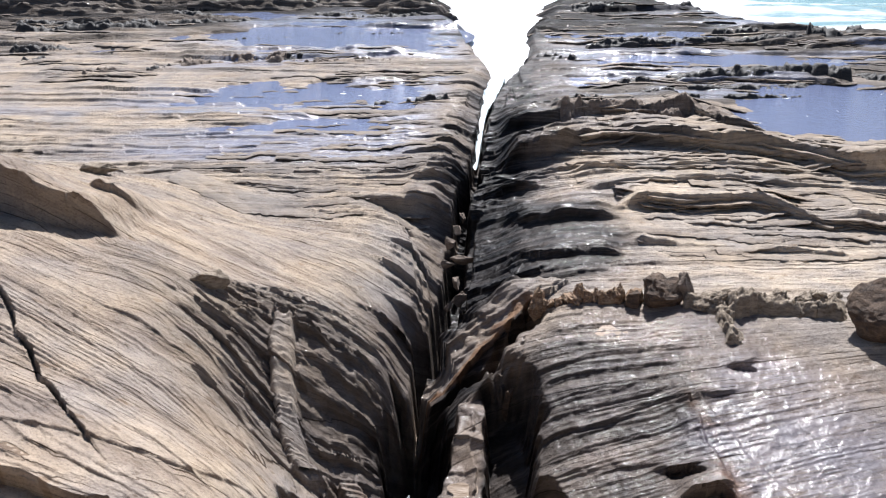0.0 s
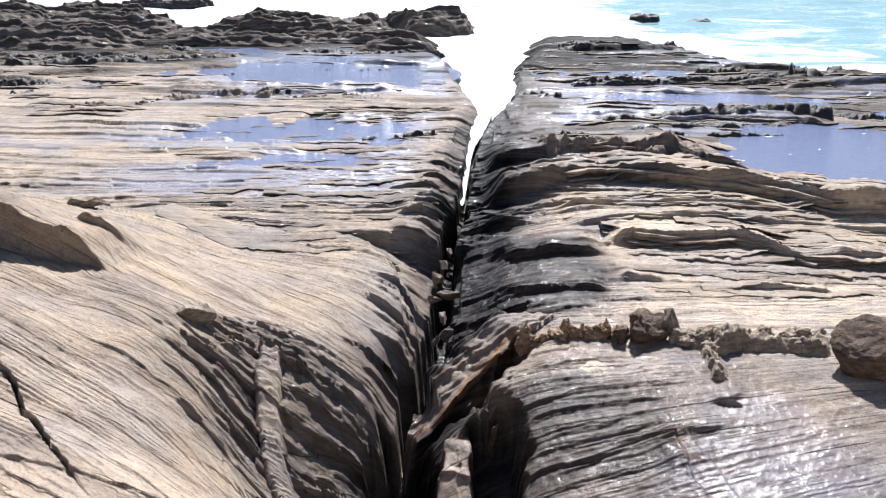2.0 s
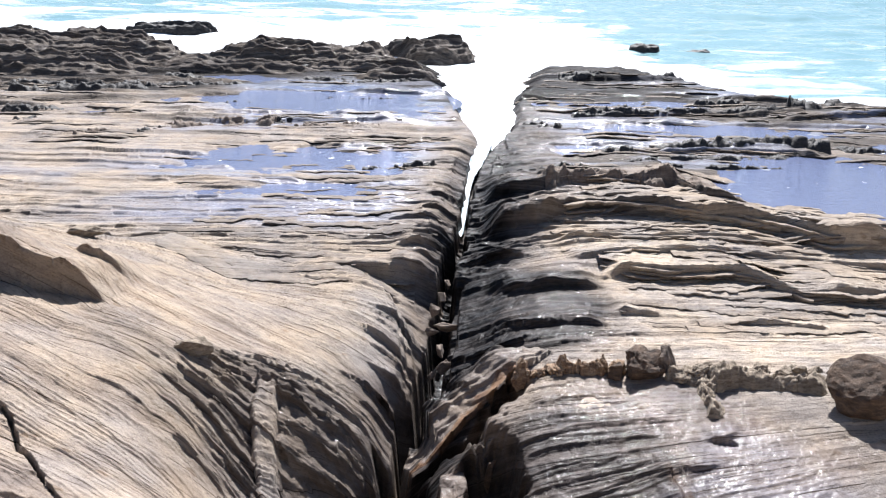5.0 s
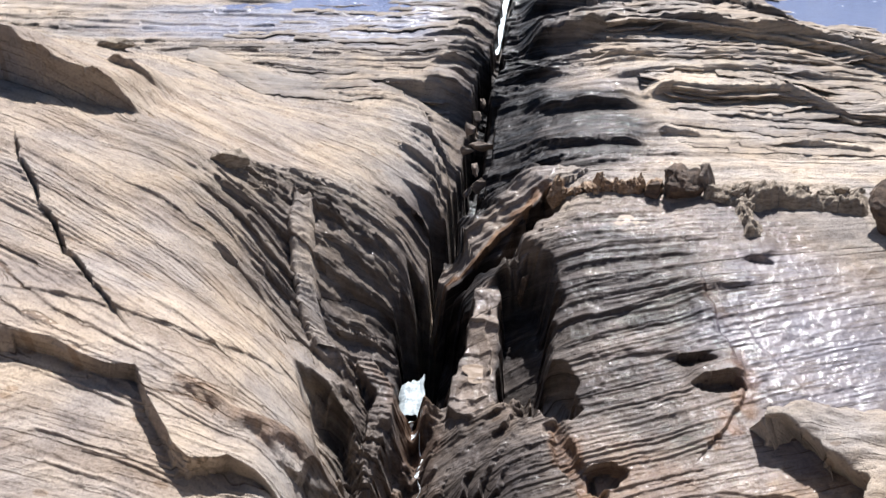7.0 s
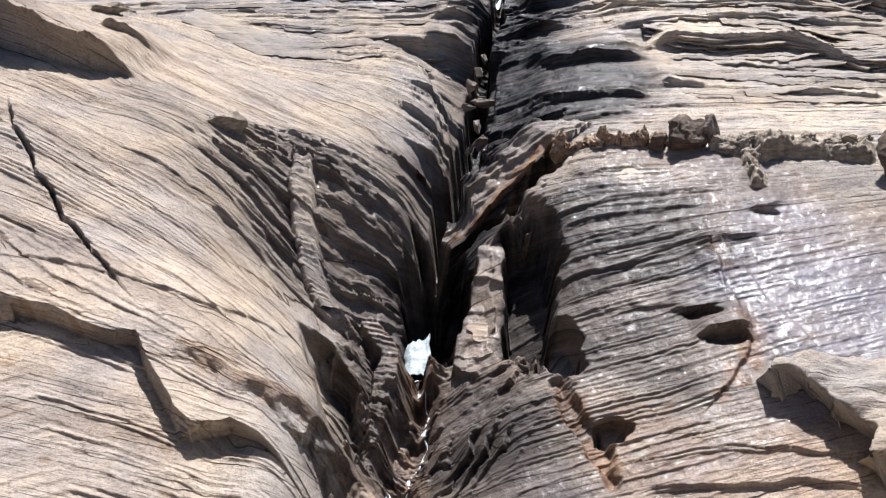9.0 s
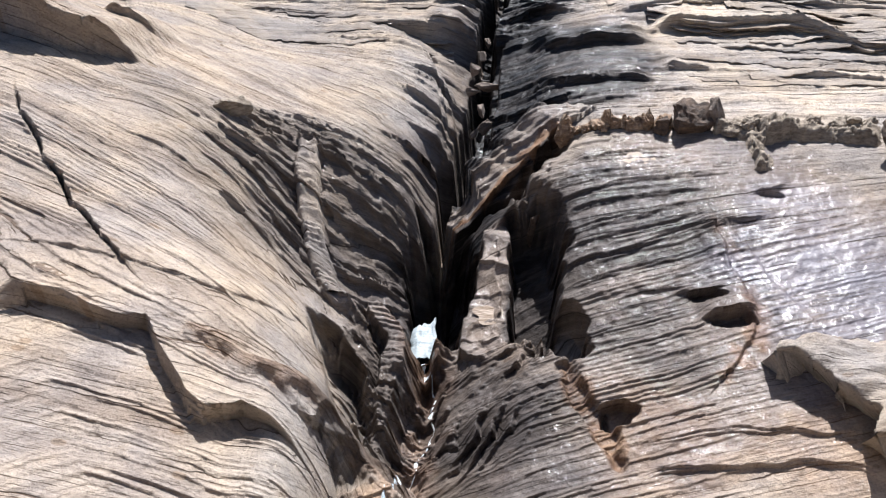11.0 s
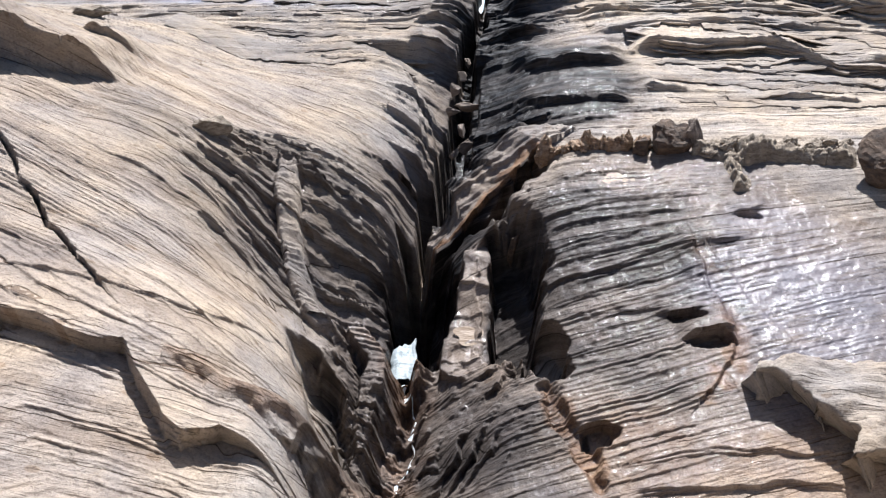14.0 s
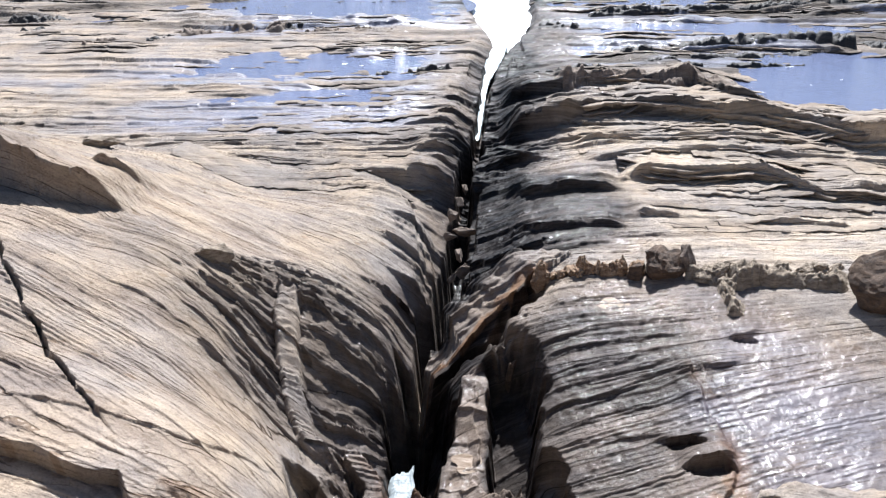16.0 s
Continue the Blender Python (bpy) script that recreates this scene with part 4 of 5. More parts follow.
def dark_fronts(x, y, z, d):
    """Fronts of the outer steps, painted dark by slope: their shade, with weed and mussels."""
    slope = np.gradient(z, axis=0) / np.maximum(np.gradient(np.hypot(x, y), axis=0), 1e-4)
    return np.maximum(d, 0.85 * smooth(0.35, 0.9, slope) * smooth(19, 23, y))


ground = tagged(grid_mesh("ground", VX, VY, GZ, BEDROCK, {"bed": BED, "wet": wetness(GX, GY, GS), "dark": dark_fronts(GX, GY, GZ, darkness(GX, GY, GS)), "rust": rustiness(GX, GY), "film": filmed(GX, GY, GS), "pale": lightened(GX, GY)}, soft=False),
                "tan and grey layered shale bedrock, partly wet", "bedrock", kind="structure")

# ---------------------------------------------------------------- sea
ys = np.concatenate([np.linspace(30, 110, 260), np.geomspace(110, 4500, 60)[1:]])
xs = np.concatenate([-np.geomspace(60, 4500, 30)[::-1], np.linspace(-60, 60, 300)[1:-1], np.geomspace(60, 4500, 30)])
SX, SY = np.meshgrid(xs, ys)
calm = 1 - smooth(150, 600, SY)
SZ = -0.62 + calm * (0.22 * fbm(SX * 0.06, SY * 0.25, 201, 4) + 0.10 * fbm(SX * 0.4, SY * 0.8, 205, 3))
tagged(grid_mesh("sea", SX, SY, SZ, SEA), "turquoise sea with broken white foam", "sea", kind="structure")

# ---------------------------------------------------------------- tide pools
def pool(cx, cy, rx, ry, z, label):
    n = 48
    v = [(cx + rx * math.cos(a * math.tau / n), cy + ry * math.sin(a * math.tau / n), z) for a in range(n)]
    return tagged(mesh_object("tide_pool", v, [tuple(range(n))], POOL), label, "tide pool", "tide pools on the rock platform")


def foam_glint(water, cx, cy, rx, ry, z, seed):
    """A thin ragged white fleck on a pool: rafts of bubbles, and painted glints."""
    n = 60
    r = np.clip(1 + 1.0 * fbm(np.arange(n) * 0.7, np.zeros(n) + seed * 3.7, 221, 3), 0.15, 2.2)
    v = [(cx + rx * r[k] * math.cos(k * math.tau / n), cy + ry * r[k] * math.sin(k * math.tau / n), z + 0.004) for k in range(n)]
    return mesh_object("foam_glint", v, [tuple(range(n))], FOAM, water)


rng = random.Random(31)
for i, (cx, cy, rx, ry, deep, level) in enumerate(POOLS):
    water = pool(cx, cy, rx * 1.32, ry * 1.32, level, "shallow tide pool on flat layered rock reflecting blue sky")
    for k in range((5, 3, 5, 22, 4, 2, 2, 3, 1, 1)[i]):
        a, r = rng.uniform(0, math.tau), rng.uniform(0.1, 0.95) ** 0.5
        size = 0.012 + 0.03 * rng.random() ** 2
        foam_glint(water, cx + rx * r * math.cos(a), cy + ry * r * math.sin(a), size * rng.uniform(1.2, 3.5), size, level, i * 40 + k)


# ---------------------------------------------------------------- loose and standing rocks
def under(x, y):
    """Ground height at one place."""
    return float(ground_height(np.array([float(x)]), np.array([float(y)]))[0][0])


def lump_mesh(seed, cuts=9, knob=0.16, level=4):
    """A broken, weathered stone of unit half-size."""
    rng = random.Random(seed)
    bm = bmesh.new()
    bmesh.ops.create_icosphere(bm, subdivisions=level, radius=1.0)
    planes = []
    for _ in range(cuts):
        n = Vector((rng.uniform(-1, 1), rng.uniform(-1, 1), rng.uniform(-0.8, 1))).normalized()
        planes.append((n, rng.uniform(0.5, 0.85)))
    for v in bm.verts:
        p = v.co.copy()
        for n, d in planes:
            over = p.dot(n) - d
            if over > 0:
                p -= n * over * 0.92
        q = p * 1.7 + Vector((seed * 3.1, 0, 0))
        p *= 1 + knob * noise.fractal(q, 0.9, 2.1, 4) + 0.05 * noise.noise(q * 5)
        v.co = p
    me = bpy.data.meshes.new("stone")
    bm.to_mesh(me)
    bm.free()
    return me


def hull_mesh(seed, count=11, knob=0.12):
    """An angular broken block of unit half-size."""
    rng = random.Random(seed)
    bm = bmesh.new()
    for _ in range(count):
        p = Vector((rng.gauss(0, 1), rng.gauss(0, 1), rng.gauss(0, 1))).normalized()
        bm.verts.new(p * rng.uniform(0.75, 1.15))
    out = bmesh.ops.convex_hull(bm, input=bm.verts[:])
    bmesh.ops.delete(bm, geom=[v for v in bm.verts if not v.link_faces], context="VERTS")
    bmesh.ops.subdivide_edges(bm, edges=bm.edges[:], cuts=6, use_grid_fill=True)
    bmesh.ops.smooth_vert(bm, verts=bm.verts[:], factor=0.4, use_axis_x=True, use_axis_y=True, use_axis_z=True)
    for v in bm.verts:
        q = v.co * 1.9 + Vector((seed * 3.1, 0, 0))
        v.co *= 1 + knob * noise.fractal(q, 0.8, 2.1, 4) + 0.05 * noise.noise(q * 4)
    me = bpy.data.meshes.new("stone")
    bm.to_mesh(me)
    bm.free()
    return me


def stone(name, x, y, size, seed, mat, label, category, turn=0.0, sink=0.25, group="", cuts=9, knob=0.16, tilt=0.0, level=4, base=None):
    me = hull_mesh(seed, cuts, knob) if level == 0 else lump_mesh(seed, cuts, knob, level)
    me.materials.append(mat)
    ob = new(name, me)
    z = under(x, y) if base is None else base
    ob.matrix_world = pose(x, y, z + size[2] * (1 - 2 * sink), 0, tilt, turn) @ Matrix.Diagonal((*size, 1))
    return tagged(ob, label, category, group)


stone("boulder", 3.66, 13.0, (0.38, 0.36, 0.54), 9, BOULDER, "angular brown boulder standing on the ironstone crust", "boulder", 30, 0.46, cuts=18, knob=0.2, tilt=-28, level=0)
stone("broken_rock", 4.02, 13.1, (0.2, 0.24, 0.42), 26, BROWN, "upright tan rock splinter leaning on the boulder", "rock", -10, 0.25, cuts=10, knob=0.15, tilt=-16, level=0)
stone("boulder", 6.75, 12.0, (0.62, 0.5, 0.52), 8, BOULDER, "large rounded brown boulder beside the wet slab", "boulder", 0, 0.2, cuts=5, knob=0.1)
stone("boulder", -6.95, 17.0, (0.38, 0.3, 0.22), 12, GREY_CRUST, "small tan boulder on the crest of the slope", "boulder", 0, 0.3, cuts=12, level=0)
stone("boulder", 3.18, 12.95, (0.3, 0.18, 0.17), 21, BOULDER, "small dark boulder leaning on the crust", "boulder", 10, 0.25, cuts=12, level=0)
stone("broken_rock", -3.45, 11.95, (0.3, 0.25, 0.2), 17, GREY_CRUST, "broken tan rock knob above the dark face", "rock", 10, 0.35, cuts=12, level=0)

for k, (x, y, z, w) in enumerate([(0.44, 19.2, -0.75, 0.2), (0.28, 18.5, -0.8, 0.22), (0.16, 17.7, -0.8, 0.2), (0.44, 17.2, -0.95, 0.24), (0.08, 16.8, -0.85, 0.16), (0.32, 15.7, -1.1, 0.2), (0.14, 15.3, -1.05, 0.17), (0.26, 16.1, -1.0, 0.22)]):
    stone("slot_rock", x, y, (w * 0.4, w * 1.3, w * 0.8), 180 + k, BROWN, "jagged brown rock wedged in the narrow slot", "rock", 25 * k, 0.35, "rocks wedged in the slot", 10, 0.2, 15 * (k % 3) - 12, 0, base=z)
stone("slot_rock", 1.0, 11.75, (0.12, 0.16, 0.42), 191, BOULDER, "small wet upright rock in the dark hollow", "rock", 10, 0.3, cuts=10, knob=0.15, tilt=8, level=0, base=-0.95)

rng = random.Random(5)
for k in range(15):
    x = 1.6 + k * 0.115
    y = 13.38 - 0.22 * min(k / 5, 1.0) + rng.uniform(-0.04, 0.04)
    h = rng.uniform(0.12, 0.22) + (0.1 if k == 0 else 0)
    stone("ironstone_crust", x, y, (rng.uniform(0.08, 0.14) + (0.06 if k == 0 else 0), 0.14, h), 40 + k, CRUST, "jagged rust-orange ironstone tooth along the slab edge", "ironstone", rng.uniform(-30, 30), 0.3,
          "ironstone teeth along the ridge", 9, 0.3, rng.uniform(-14, 14), 4)


def crust_band(points, wide, high, seed, label, name="crust_band", mat=None, group="crust bands along the ridge", category="crust", fine=48, knob=1.0):
    """A continuous knobbly crust along a line."""
    px, py = [q[0] for q in points], [q[1] for q in points]
    k = np.linspace(0, 1, len(points))
    t, u = np.linspace(0, 1, int(fine * np.hypot(px[-1] - px[0], py[-1] - py[0])) + 6), np.linspace(-1, 1, 34 if fine > 30 else 20)
    cx, cy = np.interp(t, k, px), np.interp(t, k, py)
    nx, ny = -np.gradient(cy), np.gradient(cx)
    ln = np.hypot(nx, ny)
    U, T = np.meshgrid(u, t)
    W = wide * (1 + 0.15 * fbm(T * 3 * len(points), T * 0, seed, 3))
    X, Y = cx[:, None] + (nx / ln)[:, None] * U * W, cy[:, None] + (ny / ln)[:, None] * U * W
    g = ground_height(X.ravel(), Y.ravel())[0].reshape(X.shape)
    end = np.minimum(smooth(0, 0.08, T), smooth(1, 0.92, T))
    step = 1.0 if fine > 30 else 0.55
    h = high * smooth(-1, -0.5 + 0.15 * fbm(X * 4 * step, Y * 4 * step, seed + 5, 3), U) * (1 - 0.75 * smooth(-0.4, 1, U)) * end * np.clip(0.75 + 0.5 * fbm(X * 1.4, Y * 1.4, seed + 1, 3), 0.3, 1.3)
    h = h + knob * (0.05 * fbm(X * 15 * step, Y * 15 * step, seed + 2, 3) - 0.07 * smooth(0.15, 0.35, fbm(X * 4 * step, Y * 4 * step, seed + 6, 3))) * (1 - U ** 4)
    return tagged(grid_mesh(name, X, Y, g + h - 0.05 * U ** 8 - 0.02, mat or GREY_CRUST, soft=False), label, category, group)


crust_band([(3.95, 13.05), (4.2, 12.98), (4.6, 12.7), (4.75, 12.6)], 0.28, 0.3, 971, "knobbly tan crust band on the slab edge")
crust_band([(4.5, 12.75), (5.0, 12.88), (5.5, 12.82), (6.0, 12.75), (6.5, 12.55)], 0.34, 0.36, 975, "long knobbly tan crust band beside the boulder")
crust_band([(4.52, 12.7), (4.45, 12.3), (4.5, 12.0), (4.42, 11.75)], 0.15, 0.2, 979, "small knobbly crust band running down the slab")
for k, x in enumerate((4.25, 4.45, 4.7, 4.95, 5.25, 5.5, 5.85, 6.1, 6.35)):
    stone("crust_block", x, 12.84 + 0.06 * (k % 3), (rng.uniform(0.16, 0.3), 0.16, rng.uniform(0.10, 0.15)), 150 + k, GREY_CRUST, "broken tan crust block set in the ridge", "rock", rng.uniform(-40, 40), 0.1,
          "crust blocks along the ridge", 8, 0.4, rng.uniform(-10, 10), 4)

def rock_patch(name, cx, cy, rx, ry, high, mat, label, category, seed, group="", cell=0.08, turn=0.0, steps=0.28, base=None, knobs=0.0, attributes=False):
    """A layered outcrop with a ragged outline, set into the ground or the sea."""
    nx, ny = int(2.6 * rx / cell) + 2, int(3.9 * ry / cell) + 2
    X, Y = np.meshgrid(np.linspace(-1.3 * rx, 1.3 * rx, nx), np.linspace(-1.3 * ry, 1.3 * ry, ny))
    c, s_ = math.cos(radians(turn)), math.sin(radians(turn))
    X, Y = cx + X * c - Y * s_, cy + X * s_ + Y * c
    x, y = X.ravel(), Y.ravel()
    b = blob(x, y, cx, cy, rx, ry, turn, 0.35, 0.3, seed, 0.9 / max(rx, ry) ** 0.6)
    h = high * b ** 0.8 * (0.85 + 0.22 * fbm(x * 0.35, y * 0.6, seed + 3, 3))
    k = h / steps + 0.25 * fbm(x * 0.5, y * 1.5, seed + 7, 3)
    f = k - np.floor(k)
    h = np.where(b > 0.02, steps * (np.floor(k) + smooth(0.55, 1.0, f)), -0.3)
    h = h + strata(y + 0.5 * h, x, 0.55, min(0.34, 0.7 * high), seed + 1, 0.08, 0.5) * b + knobs * fbm(x * 3.0, y * 3.0, seed + 2, 3) * b
    g = ground_height(x, y)[0] if base is None else base
    Z = (g + h - 0.1).reshape(X.shape)
    ob = grid_mesh(name, X, Y, Z, mat, {"bed": Y + 0.6 * Z, "wet": np.full(X.shape, 0.25), "dark": np.full(X.shape, 0.72), "rust": X * 0 + 0.06} if attributes else {}, (b < 0.01).reshape(X.shape))
    return tagged(ob, label, category, group)


REEF = "dark mussel-covered layered reef rock in white surf"
rock_patch("reef_rock", -19.5, 50.5, 7.5, 4.2, 2.0, BEDROCK, REEF, "reef rock", 401, "reef rocks in the surf", base=-0.9, knobs=0.07, attributes=True)
rock_patch("reef_rock", -8.2, 50.5, 5.0, 3.0, 1.8, BEDROCK, REEF, "reef rock", 411, "reef rocks in the surf", base=-0.9, knobs=0.07, attributes=True)
rock_patch("reef_rock", -0.2, 55.0, 2.5, 2.2, 1.5, BEDROCK, REEF, "reef rock", 421, "reef rocks in the surf", base=-0.9, knobs=0.07, attributes=True)
rock_patch("reef_rock", 13.9, 59.0, 0.95, 0.7, 0.9, MUSSEL, REEF, "reef rock", 431, "reef rocks in the surf", base=-0.9, knobs=0.08)
rock_patch("reef_rock", 17.4, 59.1, 1.2, 0.6, 0.7, MUSSEL, REEF, "reef rock", 441, "reef rocks in the surf", base=-0.9, knobs=0.08)
rock_patch("reef_rock", -18.5, 66.5, 3.2, 1.2, 1.0, MUSSEL, REEF, "reef rock", 451, "reef rocks in the surf", base=-0.9, knobs=0.08)
for k, (x, y, rx, ry, high) in enumerate([(-20.0, 44.0, 5.0, 1.3, 0.5), (-14.5, 46.0, 4.0, 1.2, 0.55), (-9.5, 45.2, 3.6, 1.0, 0.4), (-4.2, 46.6, 3.2, 1.0, 0.4), (-17.0, 40.6, 4.2, 0.7, 0.26), (-11.5, 41.5, 3.0, 0.6, 0.24), (-1.6, 43.8, 2.0, 0.7, 0.26)]):
    rock_patch("reef_shelf", x, y, rx, ry, high, BEDROCK, "dark seaweed-covered layered shelf before the surf", "reef shelf", 641 + 9 * k, "reef shelves before the surf", steps=0.13, knobs=0.06, attributes=True, turn=3 * (k % 3) - 3)
# dark ledges: both ends, width and height
SEAWARD_LINES = [
    (5.3, 35.1, 14.8, 36.4, 0.35, 0.22),
    (7.5, 29.7, 12.6, 30.9, 0.45, 0.2),
    (11.8, 30.9, 13.9, 30.0, 0.6, 0.36),
    (14.3, 30.2, 16.3, 30.6, 0.45, 0.26),
    (5.6, 27.4, 11.5, 27.7, 0.2, 0.1),
    (5.7, 29.0, 6.9, 29.4, 0.3, 0.16),
    (7.9, 28.5, 12.1, 29.1, 0.3, 0.14),
    (7.5, 37.4, 9.5, 38.3, 0.4, 0.14),
    (11.3, 38.2, 13.6, 38.3, 0.4, 0.18),
    (15.2, 37.7, 16.3, 37.5, 0.9, 0.5),
    (16.6, 37.8, 22.4, 42.1, 0.6, 0.4),
    (6.2, 44.4, 8.4, 44.9, 0.5, 0.18),
    (11.1, 44.8, 15.1, 45.5, 0.5, 0.2),
    (3.0, 34.0, 5.0, 33.0, 0.3, 0.14),
    (2.0, 25.9, 4.8, 26.5, 0.15, 0.08),
]
INNER_LINES = [
    (-18.3, 38.2, -12.6, 39.7, 0.5, 0.22),
    (-19.2, 40.1, -12.1, 40.6, 0.5, 0.25),
    (-16.6, 34.4, -14.4, 34.6, 0.4, 0.16),
    (-15.5, 32.8, -14.8, 33.1, 0.25, 0.12),
    (-13.7, 40.5, -8.6, 41.2, 0.4, 0.14),
    (-9.7, 36.7, -6.2, 37.5, 0.25, 0.08),
    (-6.3, 43.0, -2.0, 42.7, 0.4, 0.14),
    (-6.1, 38.3, -1.5, 38.3, 0.2, 0.06),
    (-13.0, 43.8, -9.6, 42.1, 0.4, 0.16),
    (-7.5, 45.7, -5.7, 47.0, 0.5, 0.2),
    (-10.5, 31.3, -9.7, 31.8, 0.2, 0.12),
    (-2.1, 26.7, -1.0, 27.0, 0.2, 0.09),
    (-0.9, 26.9, 0.1, 27.2, 0.25, 0.16),
    (-3.3, 42.7, 1.0, 43.6, 0.3, 0.1),
    (-6.0, 32.9, -5.2, 33.4, 0.25, 0.2),
]
BROWN_LINES = [
    ([(-12.6, 30.6), (-11.9, 30.8), (-11.3, 31.2)], 0.3, 0.2),
    ([(-9.7, 32.1), (-8.4, 32.7), (-6.6, 33.0), (-5.8, 32.7)], 0.5, 0.3),
    ([(-5.5, 32.5), (-3.6, 32.6), (-1.7, 32.7)], 0.25, 0.12),
    ([(3.2, 24.4), (3.9, 25.0), (4.9, 25.2), (5.7, 24.9)], 0.4, 0.42),
    ([(6.1, 24.4), (6.9, 25.2), (7.7, 25.1), (8.0, 24.1)], 0.45, 0.5),
]
for k, (x0, y0, x1, y1, wide, high) in enumerate(SEAWARD_LINES + INNER_LINES):
    crust_band([(x0, y0), (0.65 * x0 + 0.35 * x1, 0.65 * y0 + 0.35 * y1 - 0.1), (0.3 * x0 + 0.7 * x1, 0.3 * y0 + 0.7 * y1 - 0.12), (x1, y1)], wide, high * 1.05, 521 + 7 * k, "black mussel-covered ledge on the wet platform" if k % 2 else "dark jagged mussel ledge beside a tide pool", "mussel_ledge", MUSSEL,
               "mussel ledges on the platform", "mussel ledge", 22, 1.5)
for k, (points, wide, high) in enumerate(BROWN_LINES):
    crust_band(points, wide, high * 0.65, 821 + 7 * k, "worn brown rock step on the pale platform", "rock_step", BROWN, "brown steps on the platform", "rock step", 30, 1.5)


def cut_slab(name, outline, top, thick, mat, label, category, seed, cell=0.03, under_cut=0.45):
    """A thick flat-topped slab of the given outline, with a weathered top and broken sides."""
    xs_, ys_ = [q[0] for q in outline], [q[1] for q in outline]
    X, Y = np.meshgrid(np.arange(min(xs_) - 0.2, max(xs_) + 0.2, cell), np.arange(min(ys_) - 0.2, max(ys_) + 0.2, cell))
    x, y = X.ravel(), Y.ravel()
    inside = np.zeros(x.shape, bool)
    n = len(outline)
    for i in range(n):
        (x1, y1), (x2, y2) = outline[i], outline[(i + 1) % n]
        cross = ((y1 > y) != (y2 > y)) & (x < (x2 - x1) * (y - y1) / (y2 - y1 + 1e-9) + x1)
        inside ^= cross
    d = trace(x, y, [(*q, 0) for q in outline] + [(*outline[0], 0)])[0]
    d = np.where(inside, d, -d) + 0.08 * fbm(x * 2.5, y * 2.5, seed, 4)
    zt = top(x, y) + 0.09 * fbm(x * 1.5, y * 2.5, seed + 1, 5) + strata(y + 0.2 * x, x, 0.23, 0.03, seed + 2, 0.03)
    z = zt - thick * (1 - smooth(0.0, 0.09, d)) - 0.06 * (1 - smooth(0.05, 0.3, d))
    drop = (d < -0.06).reshape(X.shape)
    # the sides lean in below the rim
    D = d.reshape(X.shape)
    ny_, nx_ = np.gradient(D, cell)
    ln = np.maximum(np.hypot(nx_, ny_), 0.3)
    lean = under_cut * (1 - smooth(0.0, 0.09, D))
    X, Y = X + nx_ / ln * lean, Y + ny_ / ln * lean
    att = {"bed": Y + 0.2 * X, "wet": X * 0, "dark": X * 0, "rust": X * 0}
    return tagged(grid_mesh(name, X, Y, z.reshape(X.shape), mat, att, drop, soft=False), label, category)


cut_slab("rock_slab", [(3.4, 7.92), (3.62, 8.0), (3.84, 8.07), (4.0, 7.76), (4.12, 7.52), (4.25, 7.25), (4.36, 7.1), (4.33, 6.8), (4.62, 6.7), (5.4, 6.6), (7.5, 6.6), (7.5, 8.3), (5.3, 8.3), (4.3, 8.42), (3.7, 8.3)],
         lambda x, y: -0.14 + 0.06 * (y - 7.5), 0.65, BEDROCK, "thick pale tan rock slab overhanging a shadowed step", "rock slab", 501)

def rock_rib():
    """A pale ribbed band that runs down the dark face."""
    t = np.linspace(0, 1, 150)
    u = np.linspace(-1, 1, 15)
    px, py = [q[0] for q in DIKE], [q[1] for q in DIKE]
    k = np.linspace(0, 1, len(DIKE))
    cx, cy = hermite(k, px, t), hermite(k, py, t)
    U, T = np.meshgrid(u, t)
    W = 0.17 + 0.03 * fbm(T * 6, T * 0, 951, 3)
    X, Y = cx[:, None] + U * W, cy[:, None] + 0.05 * U + 0 * T
    g = ground_height(X.ravel(), Y.ravel())[0].reshape(X.shape)
    g = np.apply_along_axis(lambda c: np.convolve(np.pad(c, 12, "edge"), np.ones(25) / 25, "valid"), 0, g)
    g = 0.5 * g + 0.5 * (g[:, :1] * (1 - U) / 2 + g[:, -1:] * (1 + U) / 2)
    ribs = strata(T * 2.6 + 0.03 * U, U, 0.095, 0.055, 953, 0.02, 0.7)
    Z = g + 0.075 - 0.13 * U ** 6 + ribs + 0.03 * fbm(X * 6, Y * 6, 955, 3)
    ob = grid_mesh("rock_rib", X, Y, Z, BEDROCK, {"bed": T * 2.6, "wet": X * 0 + 0.2, "dark": X * 0 + 0.03, "rust": X * 0}, soft=False)
    return tagged(ob, "pale grey ribbed rock band on the dark face", "rock band")


rock_rib()

